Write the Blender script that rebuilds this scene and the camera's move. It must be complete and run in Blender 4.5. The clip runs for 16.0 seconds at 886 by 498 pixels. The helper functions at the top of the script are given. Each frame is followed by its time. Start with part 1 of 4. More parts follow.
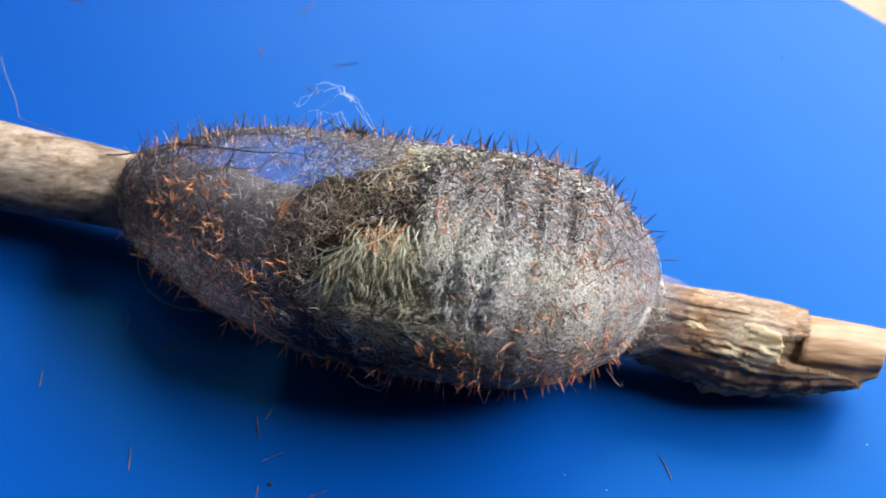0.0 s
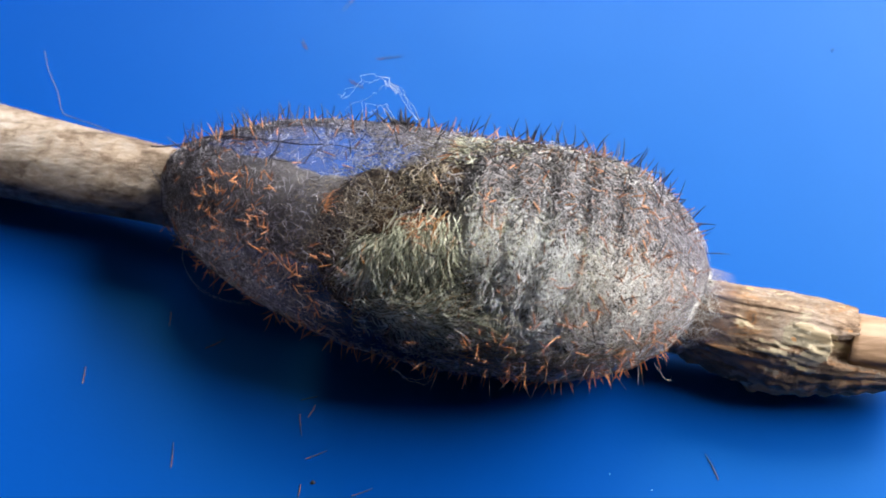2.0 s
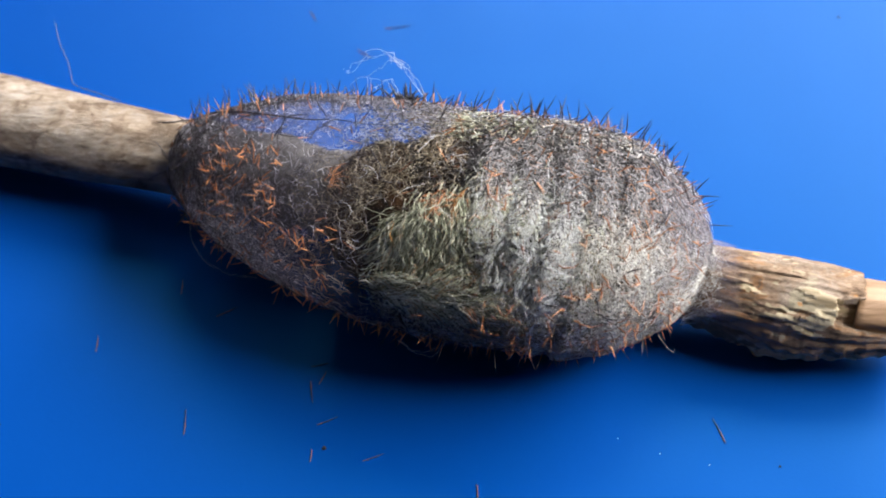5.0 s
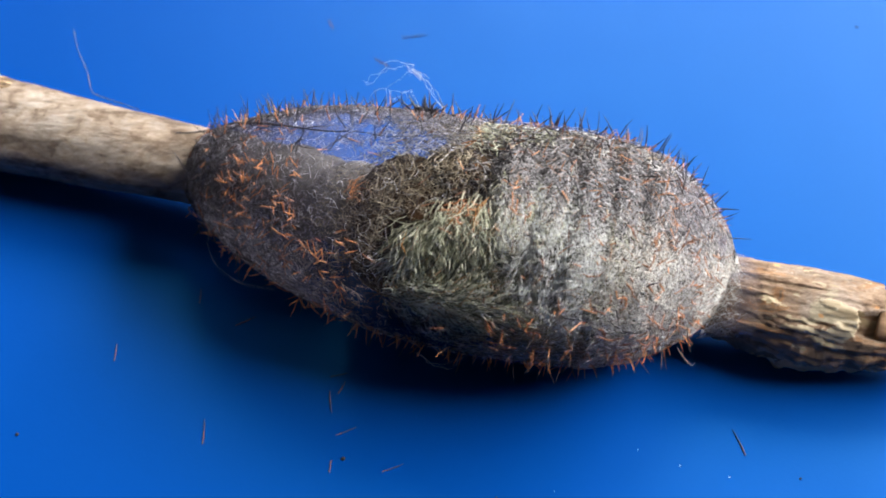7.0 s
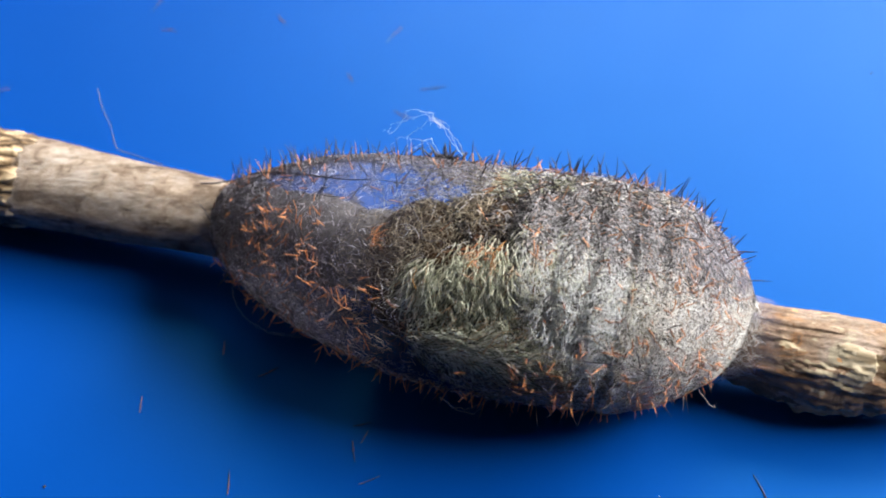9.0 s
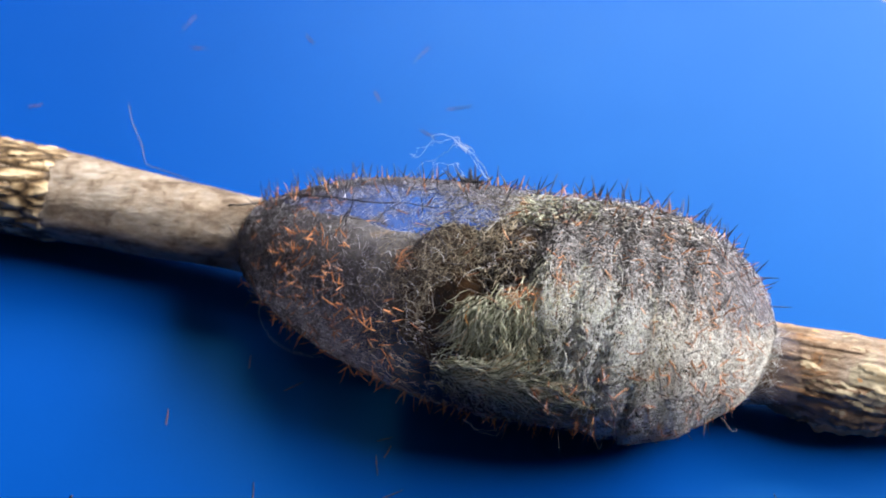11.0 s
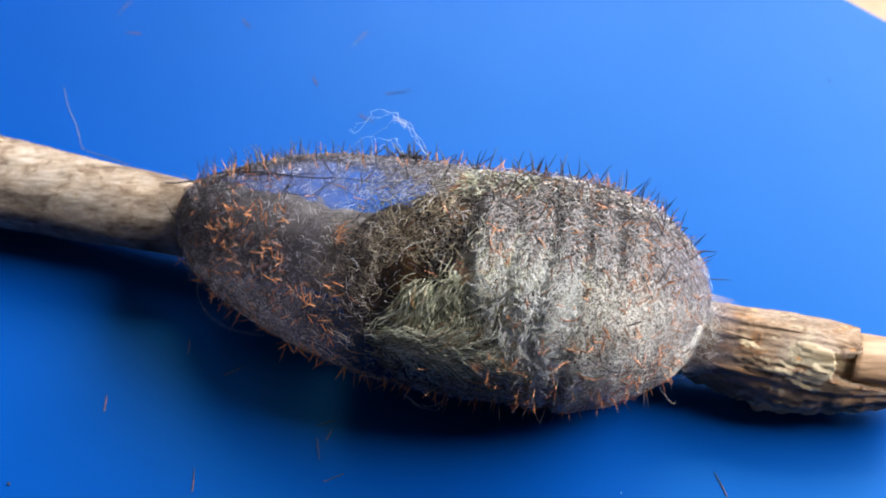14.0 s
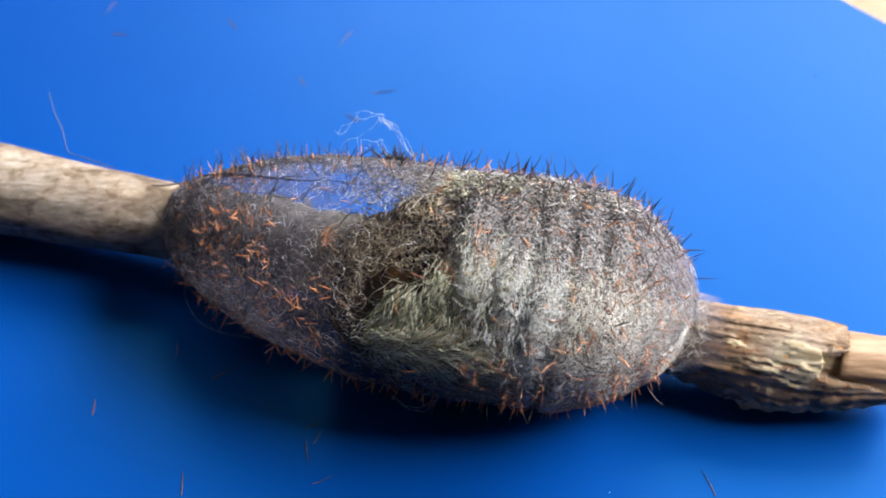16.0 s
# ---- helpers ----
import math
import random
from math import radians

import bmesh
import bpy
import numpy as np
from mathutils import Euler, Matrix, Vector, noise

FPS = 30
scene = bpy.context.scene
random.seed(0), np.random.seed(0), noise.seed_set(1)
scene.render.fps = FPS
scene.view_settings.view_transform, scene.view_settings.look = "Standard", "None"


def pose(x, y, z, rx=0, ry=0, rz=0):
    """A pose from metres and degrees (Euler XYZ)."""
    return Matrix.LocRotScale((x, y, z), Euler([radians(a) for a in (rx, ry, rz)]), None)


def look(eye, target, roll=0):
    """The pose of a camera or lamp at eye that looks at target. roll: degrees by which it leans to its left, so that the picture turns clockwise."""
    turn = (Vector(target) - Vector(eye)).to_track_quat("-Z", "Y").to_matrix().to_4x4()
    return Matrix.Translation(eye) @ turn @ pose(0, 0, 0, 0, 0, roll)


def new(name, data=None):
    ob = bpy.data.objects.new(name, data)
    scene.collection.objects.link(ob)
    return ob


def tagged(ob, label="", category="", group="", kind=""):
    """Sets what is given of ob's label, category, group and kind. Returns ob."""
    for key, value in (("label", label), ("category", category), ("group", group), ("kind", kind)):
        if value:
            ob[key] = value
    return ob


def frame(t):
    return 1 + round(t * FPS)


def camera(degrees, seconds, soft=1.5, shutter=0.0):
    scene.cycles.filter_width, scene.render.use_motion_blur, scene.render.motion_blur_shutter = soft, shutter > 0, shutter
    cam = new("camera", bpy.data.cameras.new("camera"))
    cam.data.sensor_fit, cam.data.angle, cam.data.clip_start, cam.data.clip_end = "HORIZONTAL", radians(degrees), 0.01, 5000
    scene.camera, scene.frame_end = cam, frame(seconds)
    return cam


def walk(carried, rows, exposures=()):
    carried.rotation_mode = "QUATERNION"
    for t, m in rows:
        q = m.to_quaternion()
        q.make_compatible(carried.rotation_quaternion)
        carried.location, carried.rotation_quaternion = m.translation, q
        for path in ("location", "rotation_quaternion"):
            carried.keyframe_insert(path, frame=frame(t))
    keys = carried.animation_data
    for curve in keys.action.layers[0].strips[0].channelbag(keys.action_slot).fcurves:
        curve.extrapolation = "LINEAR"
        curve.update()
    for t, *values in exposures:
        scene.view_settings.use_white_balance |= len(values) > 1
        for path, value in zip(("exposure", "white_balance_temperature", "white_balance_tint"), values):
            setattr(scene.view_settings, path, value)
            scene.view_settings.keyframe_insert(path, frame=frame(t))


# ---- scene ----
CM = 0.01  # lengths below are written in centimetres unless they say otherwise


def cm(*v):
    return tuple(CM * a for a in v)


# Camera: carried by hand about 18 cm from the cocoon.
cam = camera(30, 16.0, soft=1.9)
cam.data.dof.use_dof = True
cam.data.dof.focus_distance, cam.data.dof.aperture_fstop = 0.174, 30
PATH = [
    (0, (0.067, -10.488, 15.880), (0.696, 0.170, 1.389), 2.81),
    (0.5, (0.080, -10.454, 15.810), (0.531, 0.231, 1.331), 2.26),
    (1, (0.096, -10.407, 15.800), (0.431, 0.163, 1.235), 1.76),
    (1.5, (0.124, -10.387, 15.785), (0.381, 0.109, 1.164), 1.30),
    (2, (0.098, -10.284, 15.821), (0.222, 0.248, 1.224), 0.68),
    (2.5, (0.088, -10.311, 15.824), (0.163, 0.145, 1.172), 0.64),
    (3, (0.190, -10.322, 15.792), (0.322, 0.058, 1.087), 0.93),
    (3.5, (0.131, -10.352, 15.802), (0.215, -0.102, 1.006), 0.64),
    (4, (0.175, -10.433, 15.895), (0.046, -0.213, 1.078), -0.67),
    (6.5, (-0.082, -10.395, 15.920), (0.216, 0.042, 1.258), 1.22),
    (7, (-0.090, -10.342, 15.924), (-0.090, -0.018, 1.179), 0.00),
    (7.5, (-0.035, -10.325, 15.915), (-0.332, -0.053, 1.137), -1.54),
    (8, (-0.029, -10.313, 15.948), (-0.395, -0.052, 1.163), -2.12),
    (8.5, (0.021, -10.317, 16.008), (-0.402, 0.116, 1.346), -2.50),
    (9, (-0.067, -10.443, 16.103), (-0.304, 0.301, 1.664), -1.72),
    (9.5, (-0.175, -10.517, 16.157), (-0.445, 0.306, 1.777), -1.68),
    (9.7, (-0.018, -10.579, 16.233), (-0.490, 0.242, 1.856), -2.59),
    (11.8, (-0.063, -10.658, 16.168), (-0.573, 0.358, 1.942), -2.20),
    (12, (-0.071, -10.676, 16.104), (-0.417, 0.212, 1.775), -1.73),
    (12.5, (-0.192, -10.711, 16.105), (-0.171, 0.133, 1.738), -0.55),
    (13, (-0.140, -10.687, 16.128), (-0.115, 0.111, 1.726), -0.46),
    (13.5, (-0.183, -10.670, 16.178), (-0.063, 0.198, 1.830), 0.11),
    (14, (-0.136, -10.751, 16.085), (0.080, 0.184, 1.790), 0.38),
    (14.5, (-0.021, -10.735, 16.058), (0.179, 0.064, 1.658), 0.19),
    (15, (-0.024, -10.735, 16.118), (0.336, -0.031, 1.651), 0.64),
    (15.5, (-0.026, -10.689, 16.140), (0.210, 0.040, 1.689), 0.12),
    (16, (-0.047, -10.612, 16.187), (0.226, 0.200, 1.798), 0.13),
]
EXPOSURE = ((0, 0.05), (3, 0.0), (8, 0.0), (9, 0.06), (12.5, 0.06), (16, 0.08))
walk(cam, [(t, look(cm(*eye), cm(*target), roll)) for t, eye, target, roll in PATH], EXPOSURE)

# ---------------------------------------------------------------- light
world = bpy.data.worlds.new("sky")
scene.world = world
world.use_nodes = True
sky = world.node_tree.nodes.new("ShaderNodeTexSky")
sky.sky_type, sky.sun_disc = "NISHITA", False
sky.sun_elevation, sky.sun_rotation = radians(45), radians(60)
world.node_tree.links.new(sky.outputs[0], world.node_tree.nodes["Background"].inputs[0])
world.node_tree.nodes["Background"].inputs[1].default_value = 0.08

# Two windows of the room's corner, in metres: a main one in the east wall, a dimmer one in the north wall.
WINDOW = (0.70, 0.375, 0.69, 1.03, 0.54)  # wall x, centre y, centre z, width, height
SIDE_WINDOW = (1.00, 0.50, 1.00, 1.20, 0.80)  # wall y, centre x, centre z, width, height


def window_light(name, size, energy, eye, target):
    light = bpy.data.lights.new(name, "AREA")
    light.shape, light.size, light.size_y, light.energy = "RECTANGLE", *size, energy
    light.color = (0.985, 0.975, 0.985)
    new(name, light).matrix_world = look(eye, target)


window_light("window_light", WINDOW[3:], 78, (WINDOW[0] - 0.02, WINDOW[1], WINDOW[2]), (0, WINDOW[1], WINDOW[2]))
window_light("side_window_light", SIDE_WINDOW[3:], 40, (SIDE_WINDOW[1], SIDE_WINDOW[0] - 0.02, SIDE_WINDOW[2]), (SIDE_WINDOW[1], 0, SIDE_WINDOW[2]))

# ---------------------------------------------------------------- helpers


def material(name, rough=0.6, metal=0.0, spec=0.4):
    m = bpy.data.materials.new(name)
    m.use_nodes = True
    b = m.node_tree.nodes["Principled BSDF"]
    b.inputs["Roughness"].default_value = rough
    b.inputs["Metallic"].default_value = metal
    b.inputs["Specular IOR Level"].default_value = spec
    return m, m.node_tree, b


def node(tree, kind, **values):
    n = tree.nodes.new(kind)
    for key, value in values.items():
        n.inputs[key].default_value = value
    return n


def ramp(tree, source, stops):
    r = tree.nodes.new("ShaderNodeValToRGB")
    els = r.color_ramp.elements
    els[0].position, els[0].color = stops[0][0], (*stops[0][1], 1)
    els[1].position, els[1].color = stops[-1][0], (*stops[-1][1], 1)
    for p, c in stops[1:-1]:
        els.new(p).color = (*c, 1)
    tree.links.new(source, r.inputs[0])
    return r.outputs[0]


def mixed(tree, a, b, factor, mode="MIX"):
    n = tree.nodes.new("ShaderNodeMix")
    n.data_type, n.blend_type = "RGBA", mode
    for socket, value in ((n.inputs[6], a), (n.inputs[7], b), (n.inputs[0], factor)):
        if isinstance(value, (int, float, tuple)):
            socket.default_value = (*value, 1) if isinstance(value, tuple) else value
        else:
            tree.links.new(value, socket)
    return n.outputs[2]


def coords(tree, scale=(1, 1, 1), turn=(0, 0, 0)):
    """Object coordinates, stretched; texture scales are then per metre."""
    c = tree.nodes.new("ShaderNodeTexCoord")
    m = tree.nodes.new("ShaderNodeMapping")
    m.inputs["Scale"].default_value = scale
    m.inputs["Rotation"].default_value = turn
    tree.links.new(c.outputs["Object"], m.inputs[0])
    return m.outputs[0]


def grain(tree, where, scale, detail=4.0, rough=0.55, distort=0.0):
    n = node(tree, "ShaderNodeTexNoise", Scale=scale, Detail=detail, Roughness=rough, Distortion=distort)
    tree.links.new(where, n.inputs["Vector"])
    return n.outputs["Fac"]


def relief(tree, bsdf, height, strength, distance):
    b = node(tree, "ShaderNodeBump", Strength=strength, Distance=distance)
    tree.links.new(height, b.inputs["Height"])
    tree.links.new(b.outputs[0], bsdf.inputs["Normal"])


def strand_material(name, stops, rough=0.5, spec=0.35, through_light=0.0):
    """Hairs: each strand takes its own tone from the ramp."""
    m, tree, b = material(name, rough, 0, spec)
    g = tree.nodes.new("ShaderNodeNewGeometry")
    tone = ramp(tree, g.outputs["Random Per Island"], stops)
    tree.links.new(tone, b.inputs["Base Color"])
    if through_light:
        t = node(tree, "ShaderNodeBsdfTranslucent")
        tree.links.new(tone, t.inputs["Color"])
        mix = node(tree, "ShaderNodeMixShader", Fac=through_light)
        tree.links.new(b.outputs[0], mix.inputs[1])
        tree.links.new(t.outputs[0], mix.inputs[2])
        tree.links.new(mix.outputs[0], tree.nodes["Material Output"].inputs[0])
    return m


# ---------------------------------------------------------------- materials
def board_material():
    m, tree, b = material("blue_board", 0.39, 0, 0.34)
    b.inputs["Specular Tint"].default_value = (0.0, 0.50, 1.0, 1)
    b.inputs["IOR"].default_value = 1.53
    w = coords(tree)
    tone = ramp(tree, grain(tree, w, 45, 3), [(0.3, (0.0003, 0.0292, 0.170)), (0.7, (0.0004, 0.0310, 0.180))])
    dust = ramp(tree, grain(tree, w, 900, 5, 0.7), [(0.70, (0, 0, 0)), (0.80, (0.25, 0.25, 0.25))])
    tree.links.new(mixed(tree, tone, (0.004, 0.034, 0.17), dust), b.inputs["Base Color"])
    rough = ramp(tree, grain(tree, w, 130, 4), [(0.3, (0.37, 0.37, 0.37)), (0.7, (0.41, 0.41, 0.41))])
    tree.links.new(rough, b.inputs["Roughness"])
    relief(tree, b, grain(tree, w, 2600, 2), 0.12, 0.00006)
    return m


def bark_material():
    m, tree, b = material("bark", 0.85, 0, 0.2)
    along = coords(tree, (0.32, 1, 1), (0, 0, radians(14)))
    plain = coords(tree)
    fine, patch = grain(tree, along, 950, 7, 0.75, 0.3), grain(tree, plain, 340, 6, 0.65, 0.5)
    base = ramp(tree, fine, [(0.27, (0.06, 0.046, 0.036)), (0.42, (0.20, 0.168, 0.138)), (0.58, (0.305, 0.272, 0.235)), (0.76, (0.45, 0.415, 0.365))])
    stain = ramp(tree, patch, [(0.34, (0.50, 0.43, 0.36)), (0.46, (0.95, 0.89, 0.82)), (0.56, (1, 1, 1)), (0.70, (1.0, 0.95, 0.86))])
    crack = ramp(tree, grain(tree, along, 420, 3, 0.5, 1.2), [(0.34, (0.3, 0.26, 0.22)), (0.42, (1, 1, 1))])
    broad = ramp(tree, grain(tree, coords(tree, (0.55, 1, 1), (0, 0, radians(14))), 120, 4, 0.6, 0.8), [(0.36, (0.50, 0.42, 0.35)), (0.47, (0.88, 0.80, 0.72)), (0.56, (1.0, 0.97, 0.94)), (0.68, (1.08, 0.96, 0.76))])
    tone = mixed(tree, mixed(tree, mixed(tree, base, stain, 1.0, "MULTIPLY"), broad, 0.8, "MULTIPLY"), crack, 0.6, "MULTIPLY")
    tree.links.new(tone, b.inputs["Base Color"])
    relief(tree, b, fine, 0.9, 0.0006)
    return m


def rough_bark_material():
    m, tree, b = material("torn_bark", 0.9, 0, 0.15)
    along = coords(tree, (0.42, 1, 1), (0, 0, radians(16)))
    plain = coords(tree)
    fine, patch = grain(tree, along, 900, 9, 0.8, 0.5), grain(tree, plain, 230, 5, 0.6, 0.8)
    base = ramp(tree, fine, [(0.30, (0.075, 0.053, 0.039)), (0.42, (0.165, 0.125, 0.095)), (0.56, (0.26, 0.207, 0.165)), (0.76, (0.42, 0.36, 0.30))])
    rust = ramp(tree, patch, [(0.34, (0.52, 0.43, 0.35)), (0.45, (1.0, 0.87, 0.73)), (0.56, (1.0, 0.98, 0.95)), (0.70, (1.12, 1.04, 0.98))])
    # pale inner bark shows in flakes, most of it near the break
    c = tree.nodes.new("ShaderNodeTexCoord")
    away = tree.nodes.new("ShaderNodeVectorMath")
    away.operation = "DISTANCE"
    away.inputs[1].default_value = (0.0410, -0.0088, 0.0098)
    tree.links.new(c.outputs["Object"], away.inputs[0])
    near = node(tree, "ShaderNodeMapRange")
    for n, v in enumerate((0.0012, 0.0042, 0.18, -0.07)):
        near.inputs[n + 1].default_value = v
    tree.links.new(away.outputs["Value"], near.inputs[0])
    total = node(tree, "ShaderNodeMath")
    tree.links.new(near.outputs[0], total.inputs[0])
    tree.links.new(grain(tree, coords(tree, (0.45, 1, 1), (0, 0, radians(16))), 330, 5, 0.6, 0.7), total.inputs[1])
    flake = ramp(tree, total.outputs[0], [(0.60, (0, 0, 0)), (0.64, (0.85, 0.85, 0.85))])
    pale = ramp(tree, fine, [(0.3, (0.24, 0.20, 0.13)), (0.7, (0.42, 0.37, 0.265))])
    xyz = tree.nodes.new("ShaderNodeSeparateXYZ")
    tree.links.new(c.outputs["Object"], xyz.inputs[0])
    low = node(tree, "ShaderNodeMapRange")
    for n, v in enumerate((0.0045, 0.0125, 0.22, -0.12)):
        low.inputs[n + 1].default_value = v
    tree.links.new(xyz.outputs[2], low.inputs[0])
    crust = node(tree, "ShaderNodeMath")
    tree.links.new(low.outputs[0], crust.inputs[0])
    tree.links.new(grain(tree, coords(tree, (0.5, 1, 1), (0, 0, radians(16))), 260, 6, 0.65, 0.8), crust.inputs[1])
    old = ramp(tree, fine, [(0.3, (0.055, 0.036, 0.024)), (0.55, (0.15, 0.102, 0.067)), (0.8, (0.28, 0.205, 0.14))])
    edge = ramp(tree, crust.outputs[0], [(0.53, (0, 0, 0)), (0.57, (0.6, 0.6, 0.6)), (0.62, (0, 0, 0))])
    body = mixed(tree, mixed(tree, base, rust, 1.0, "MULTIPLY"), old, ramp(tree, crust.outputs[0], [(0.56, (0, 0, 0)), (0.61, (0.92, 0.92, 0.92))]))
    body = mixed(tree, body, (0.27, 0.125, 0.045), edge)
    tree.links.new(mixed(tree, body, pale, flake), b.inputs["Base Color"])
    relief(tree, b, fine, 0.8, 0.0006)
    return m


def wood_material(name, light, dark, scale=700):
    m, tree, b = material(name, 0.6, 0, 0.3)
    along = coords(tree, (0.12, 1, 1), (0, 0, radians(14)))
    fine = grain(tree, along, scale, 5, 0.6, 0.5)
    broad = ramp(tree, grain(tree, coords(tree), 160, 3), [(0.35, (0.8, 0.72, 0.62)), (0.65, (1, 1, 1))])
    tree.links.new(mixed(tree, ramp(tree, fine, [(0.3, dark), (0.65, light)]), broad, 1.0, "MULTIPLY"), b.inputs["Base Color"])
    relief(tree, b, fine, 0.5, 0.0003)
    return m


def whittled_material():
    """Long overlapping knife cuts, pale in the middle and dark where they meet."""
    m, tree, b = material("whittled_wood", 0.65, 0, 0.25)
    v = tree.nodes.new("ShaderNodeTexVoronoi")
    v.feature = "DISTANCE_TO_EDGE"
    v.inputs["Scale"].default_value = 640
    warp = node(tree, "ShaderNodeMix")
    warp.data_type = "VECTOR"
    where = coords(tree, (0.28, 1, 1), (0, 0, radians(14)))
    n = node(tree, "ShaderNodeTexNoise", Scale=500.0, Detail=2.0)
    tree.links.new(where, n.inputs["Vector"])
    warp.inputs[0].default_value = 0.0009
    tree.links.new(where, warp.inputs[4])
    tree.links.new(n.outputs["Color"], warp.inputs[5])
    tree.links.new(warp.outputs[1], v.inputs["Vector"])
    cut = ramp(tree, v.outputs["Distance"], [(0.0, (0.03, 0.018, 0.009)), (0.12, (0.17, 0.11, 0.055)), (0.22, (0.40, 0.295, 0.17)), (0.45, (0.58, 0.46, 0.30))])
    fine = ramp(tree, grain(tree, coords(tree, (0.1, 1, 1), (0, 0, radians(14))), 1500, 4), [(0.3, (0.6, 0.55, 0.5)), (0.65, (1, 1, 1))])
    tree.links.new(mixed(tree, cut, fine, 0.8, "MULTIPLY"), b.inputs["Base Color"])
    relief(tree, b, v.outputs["Distance"], 1.0, 0.0012)
    return m


def silk_material():
    """Thin felted silk: fibres scatter the light, the gaps between them let the view through."""
    m = bpy.data.materials.new("silk_felt")
    m.use_nodes = True
    tree = m.node_tree
    tree.nodes.remove(tree.nodes["Principled BSDF"])
    out = tree.nodes["Material Output"]
    w = coords(tree)
    fibres = grain(tree, coords(tree, (0.5, 1, 1)), 2300, 4, 0.7, 2.2)
    clouds = grain(tree, w, 120, 4, 0.6, 0.6)
    tone = ramp(tree, fibres, [(0.35, (0.12, 0.108, 0.13)), (0.6, (0.275, 0.255, 0.30)), (0.75, (0.48, 0.46, 0.52))])
    solid = node(tree, "ShaderNodeBsdfDiffuse")
    glow = node(tree, "ShaderNodeBsdfTranslucent")
    tree.links.new(tone, solid.inputs["Color"])
    tree.links.new(tone, glow.inputs["Color"])
    felt = node(tree, "ShaderNodeMixShader", Fac=0.45)
    tree.links.new(solid.outputs[0], felt.inputs[1])
    tree.links.new(glow.outputs[0], felt.inputs[2])
    clear = node(tree, "ShaderNodeBsdfTransparent")
    cover = mixed(tree, ramp(tree, fibres, [(0.35, (0.26, 0.26, 0.26)), (0.68, (0.82, 0.82, 0.82))]),
                  ramp(tree, clouds, [(0.3, (0.65, 0.65, 0.65)), (0.7, (1.2, 1.2, 1.2))]), 1.0, "MULTIPLY")
    # the silk is spun thick at both ends and thin over the animal
    c = tree.nodes.new("ShaderNodeTexCoord")
    xyz = tree.nodes.new("ShaderNodeSeparateXYZ")
    tree.links.new(c.outputs["Object"], xyz.inputs[0])
    span = node(tree, "ShaderNodeMapRange")
    for n, v in enumerate((-0.0300, 0.0350, 0.0, 1.0)):
        span.inputs[n + 1].default_value = v
    tree.links.new(xyz.outputs[0], span.inputs[0])
    thick = ramp(tree, span.outputs[0], [(p, (v, v, v)) for p, v in ((0.0, 1.0), (0.04, 1.0), (0.12, 0.98), (0.20, 0.93), (0.26, 0.78), (0.285, 0.55), (0.315, 0.36), (0.345, 0.19), (0.38, 0.08), (0.42, 0.03), (0.80, 0.06), (0.90, 0.7), (0.94, 0.9), (0.965, 0.5), (0.985, 0.0))])
    cover = mixed(tree, cover, thick, 1.0, "MULTIPLY")
    # a long, thinly spun patch in the upper wall
    away = tree.nodes.new("ShaderNodeVectorMath")
    away.operation = "SUBTRACT"
    away.inputs[1].default_value = (-0.0138, 0.0084, 0.0222)
    tree.links.new(c.outputs["Object"], away.inputs[0])
    long = tree.nodes.new("ShaderNodeVectorMath")
    long.operation = "MULTIPLY"
    long.inputs[1].default_value = (0.42, 1.0, 1.0)
    tree.links.new(away.outputs[0], long.inputs[0])
    far = tree.nodes.new("ShaderNodeVectorMath")
    far.operation = "LENGTH"
    tree.links.new(long.outputs[0], far.inputs[0])
    wide = node(tree, "ShaderNodeMath")
    wide.operation = "MULTIPLY"
    wide.inputs[1].default_value = 100.0
    tree.links.new(far.outputs["Value"], wide.inputs[0])
    cover = mixed(tree, cover, ramp(tree, wide.outputs[0], [(0.20, (0.52, 0.52, 0.52)), (0.50, (1, 1, 1))]), 1.0, "MULTIPLY")
    veil = tree.nodes.new("ShaderNodeMixShader")
    tree.links.new(cover, veil.inputs[0])
    tree.links.new(clear.outputs[0], veil.inputs[1])
    tree.links.new(felt.outputs[0], veil.inputs[2])
    tree.links.new(veil.outputs[0], out.inputs[0])
    return m


def skin_material(name, a, b_, rough=0.6, spec=0.3):
    m, tree, b = material(name, rough, 0, spec)
    w = coords(tree)
    tree.links.new(ramp(tree, grain(tree, w, 420, 5, 0.6, 0.6), [(0.35, a), (0.65, b_)]), b.inputs["Base Color"])
    relief(tree, b, grain(tree, w, 1500, 3), 0.6, 0.0003)
    return m


def plain_material(name, colour, rough=0.7, vary=0.08, scale=8.0):
    m, tree, b = material(name, rough, 0, 0.3)
    w = coords(tree)
    lo, hi = tuple(c * (1 - vary) for c in colour), tuple(min(1, c * (1 + vary)) for c in colour)
    tree.links.new(ramp(tree, grain(tree, w, scale, 5), [(0.3, lo), (0.7, hi)]), b.inputs["Base Color"])
    relief(tree, b, grain(tree, w, scale * 30, 3), 0.15, 0.001)
    return m


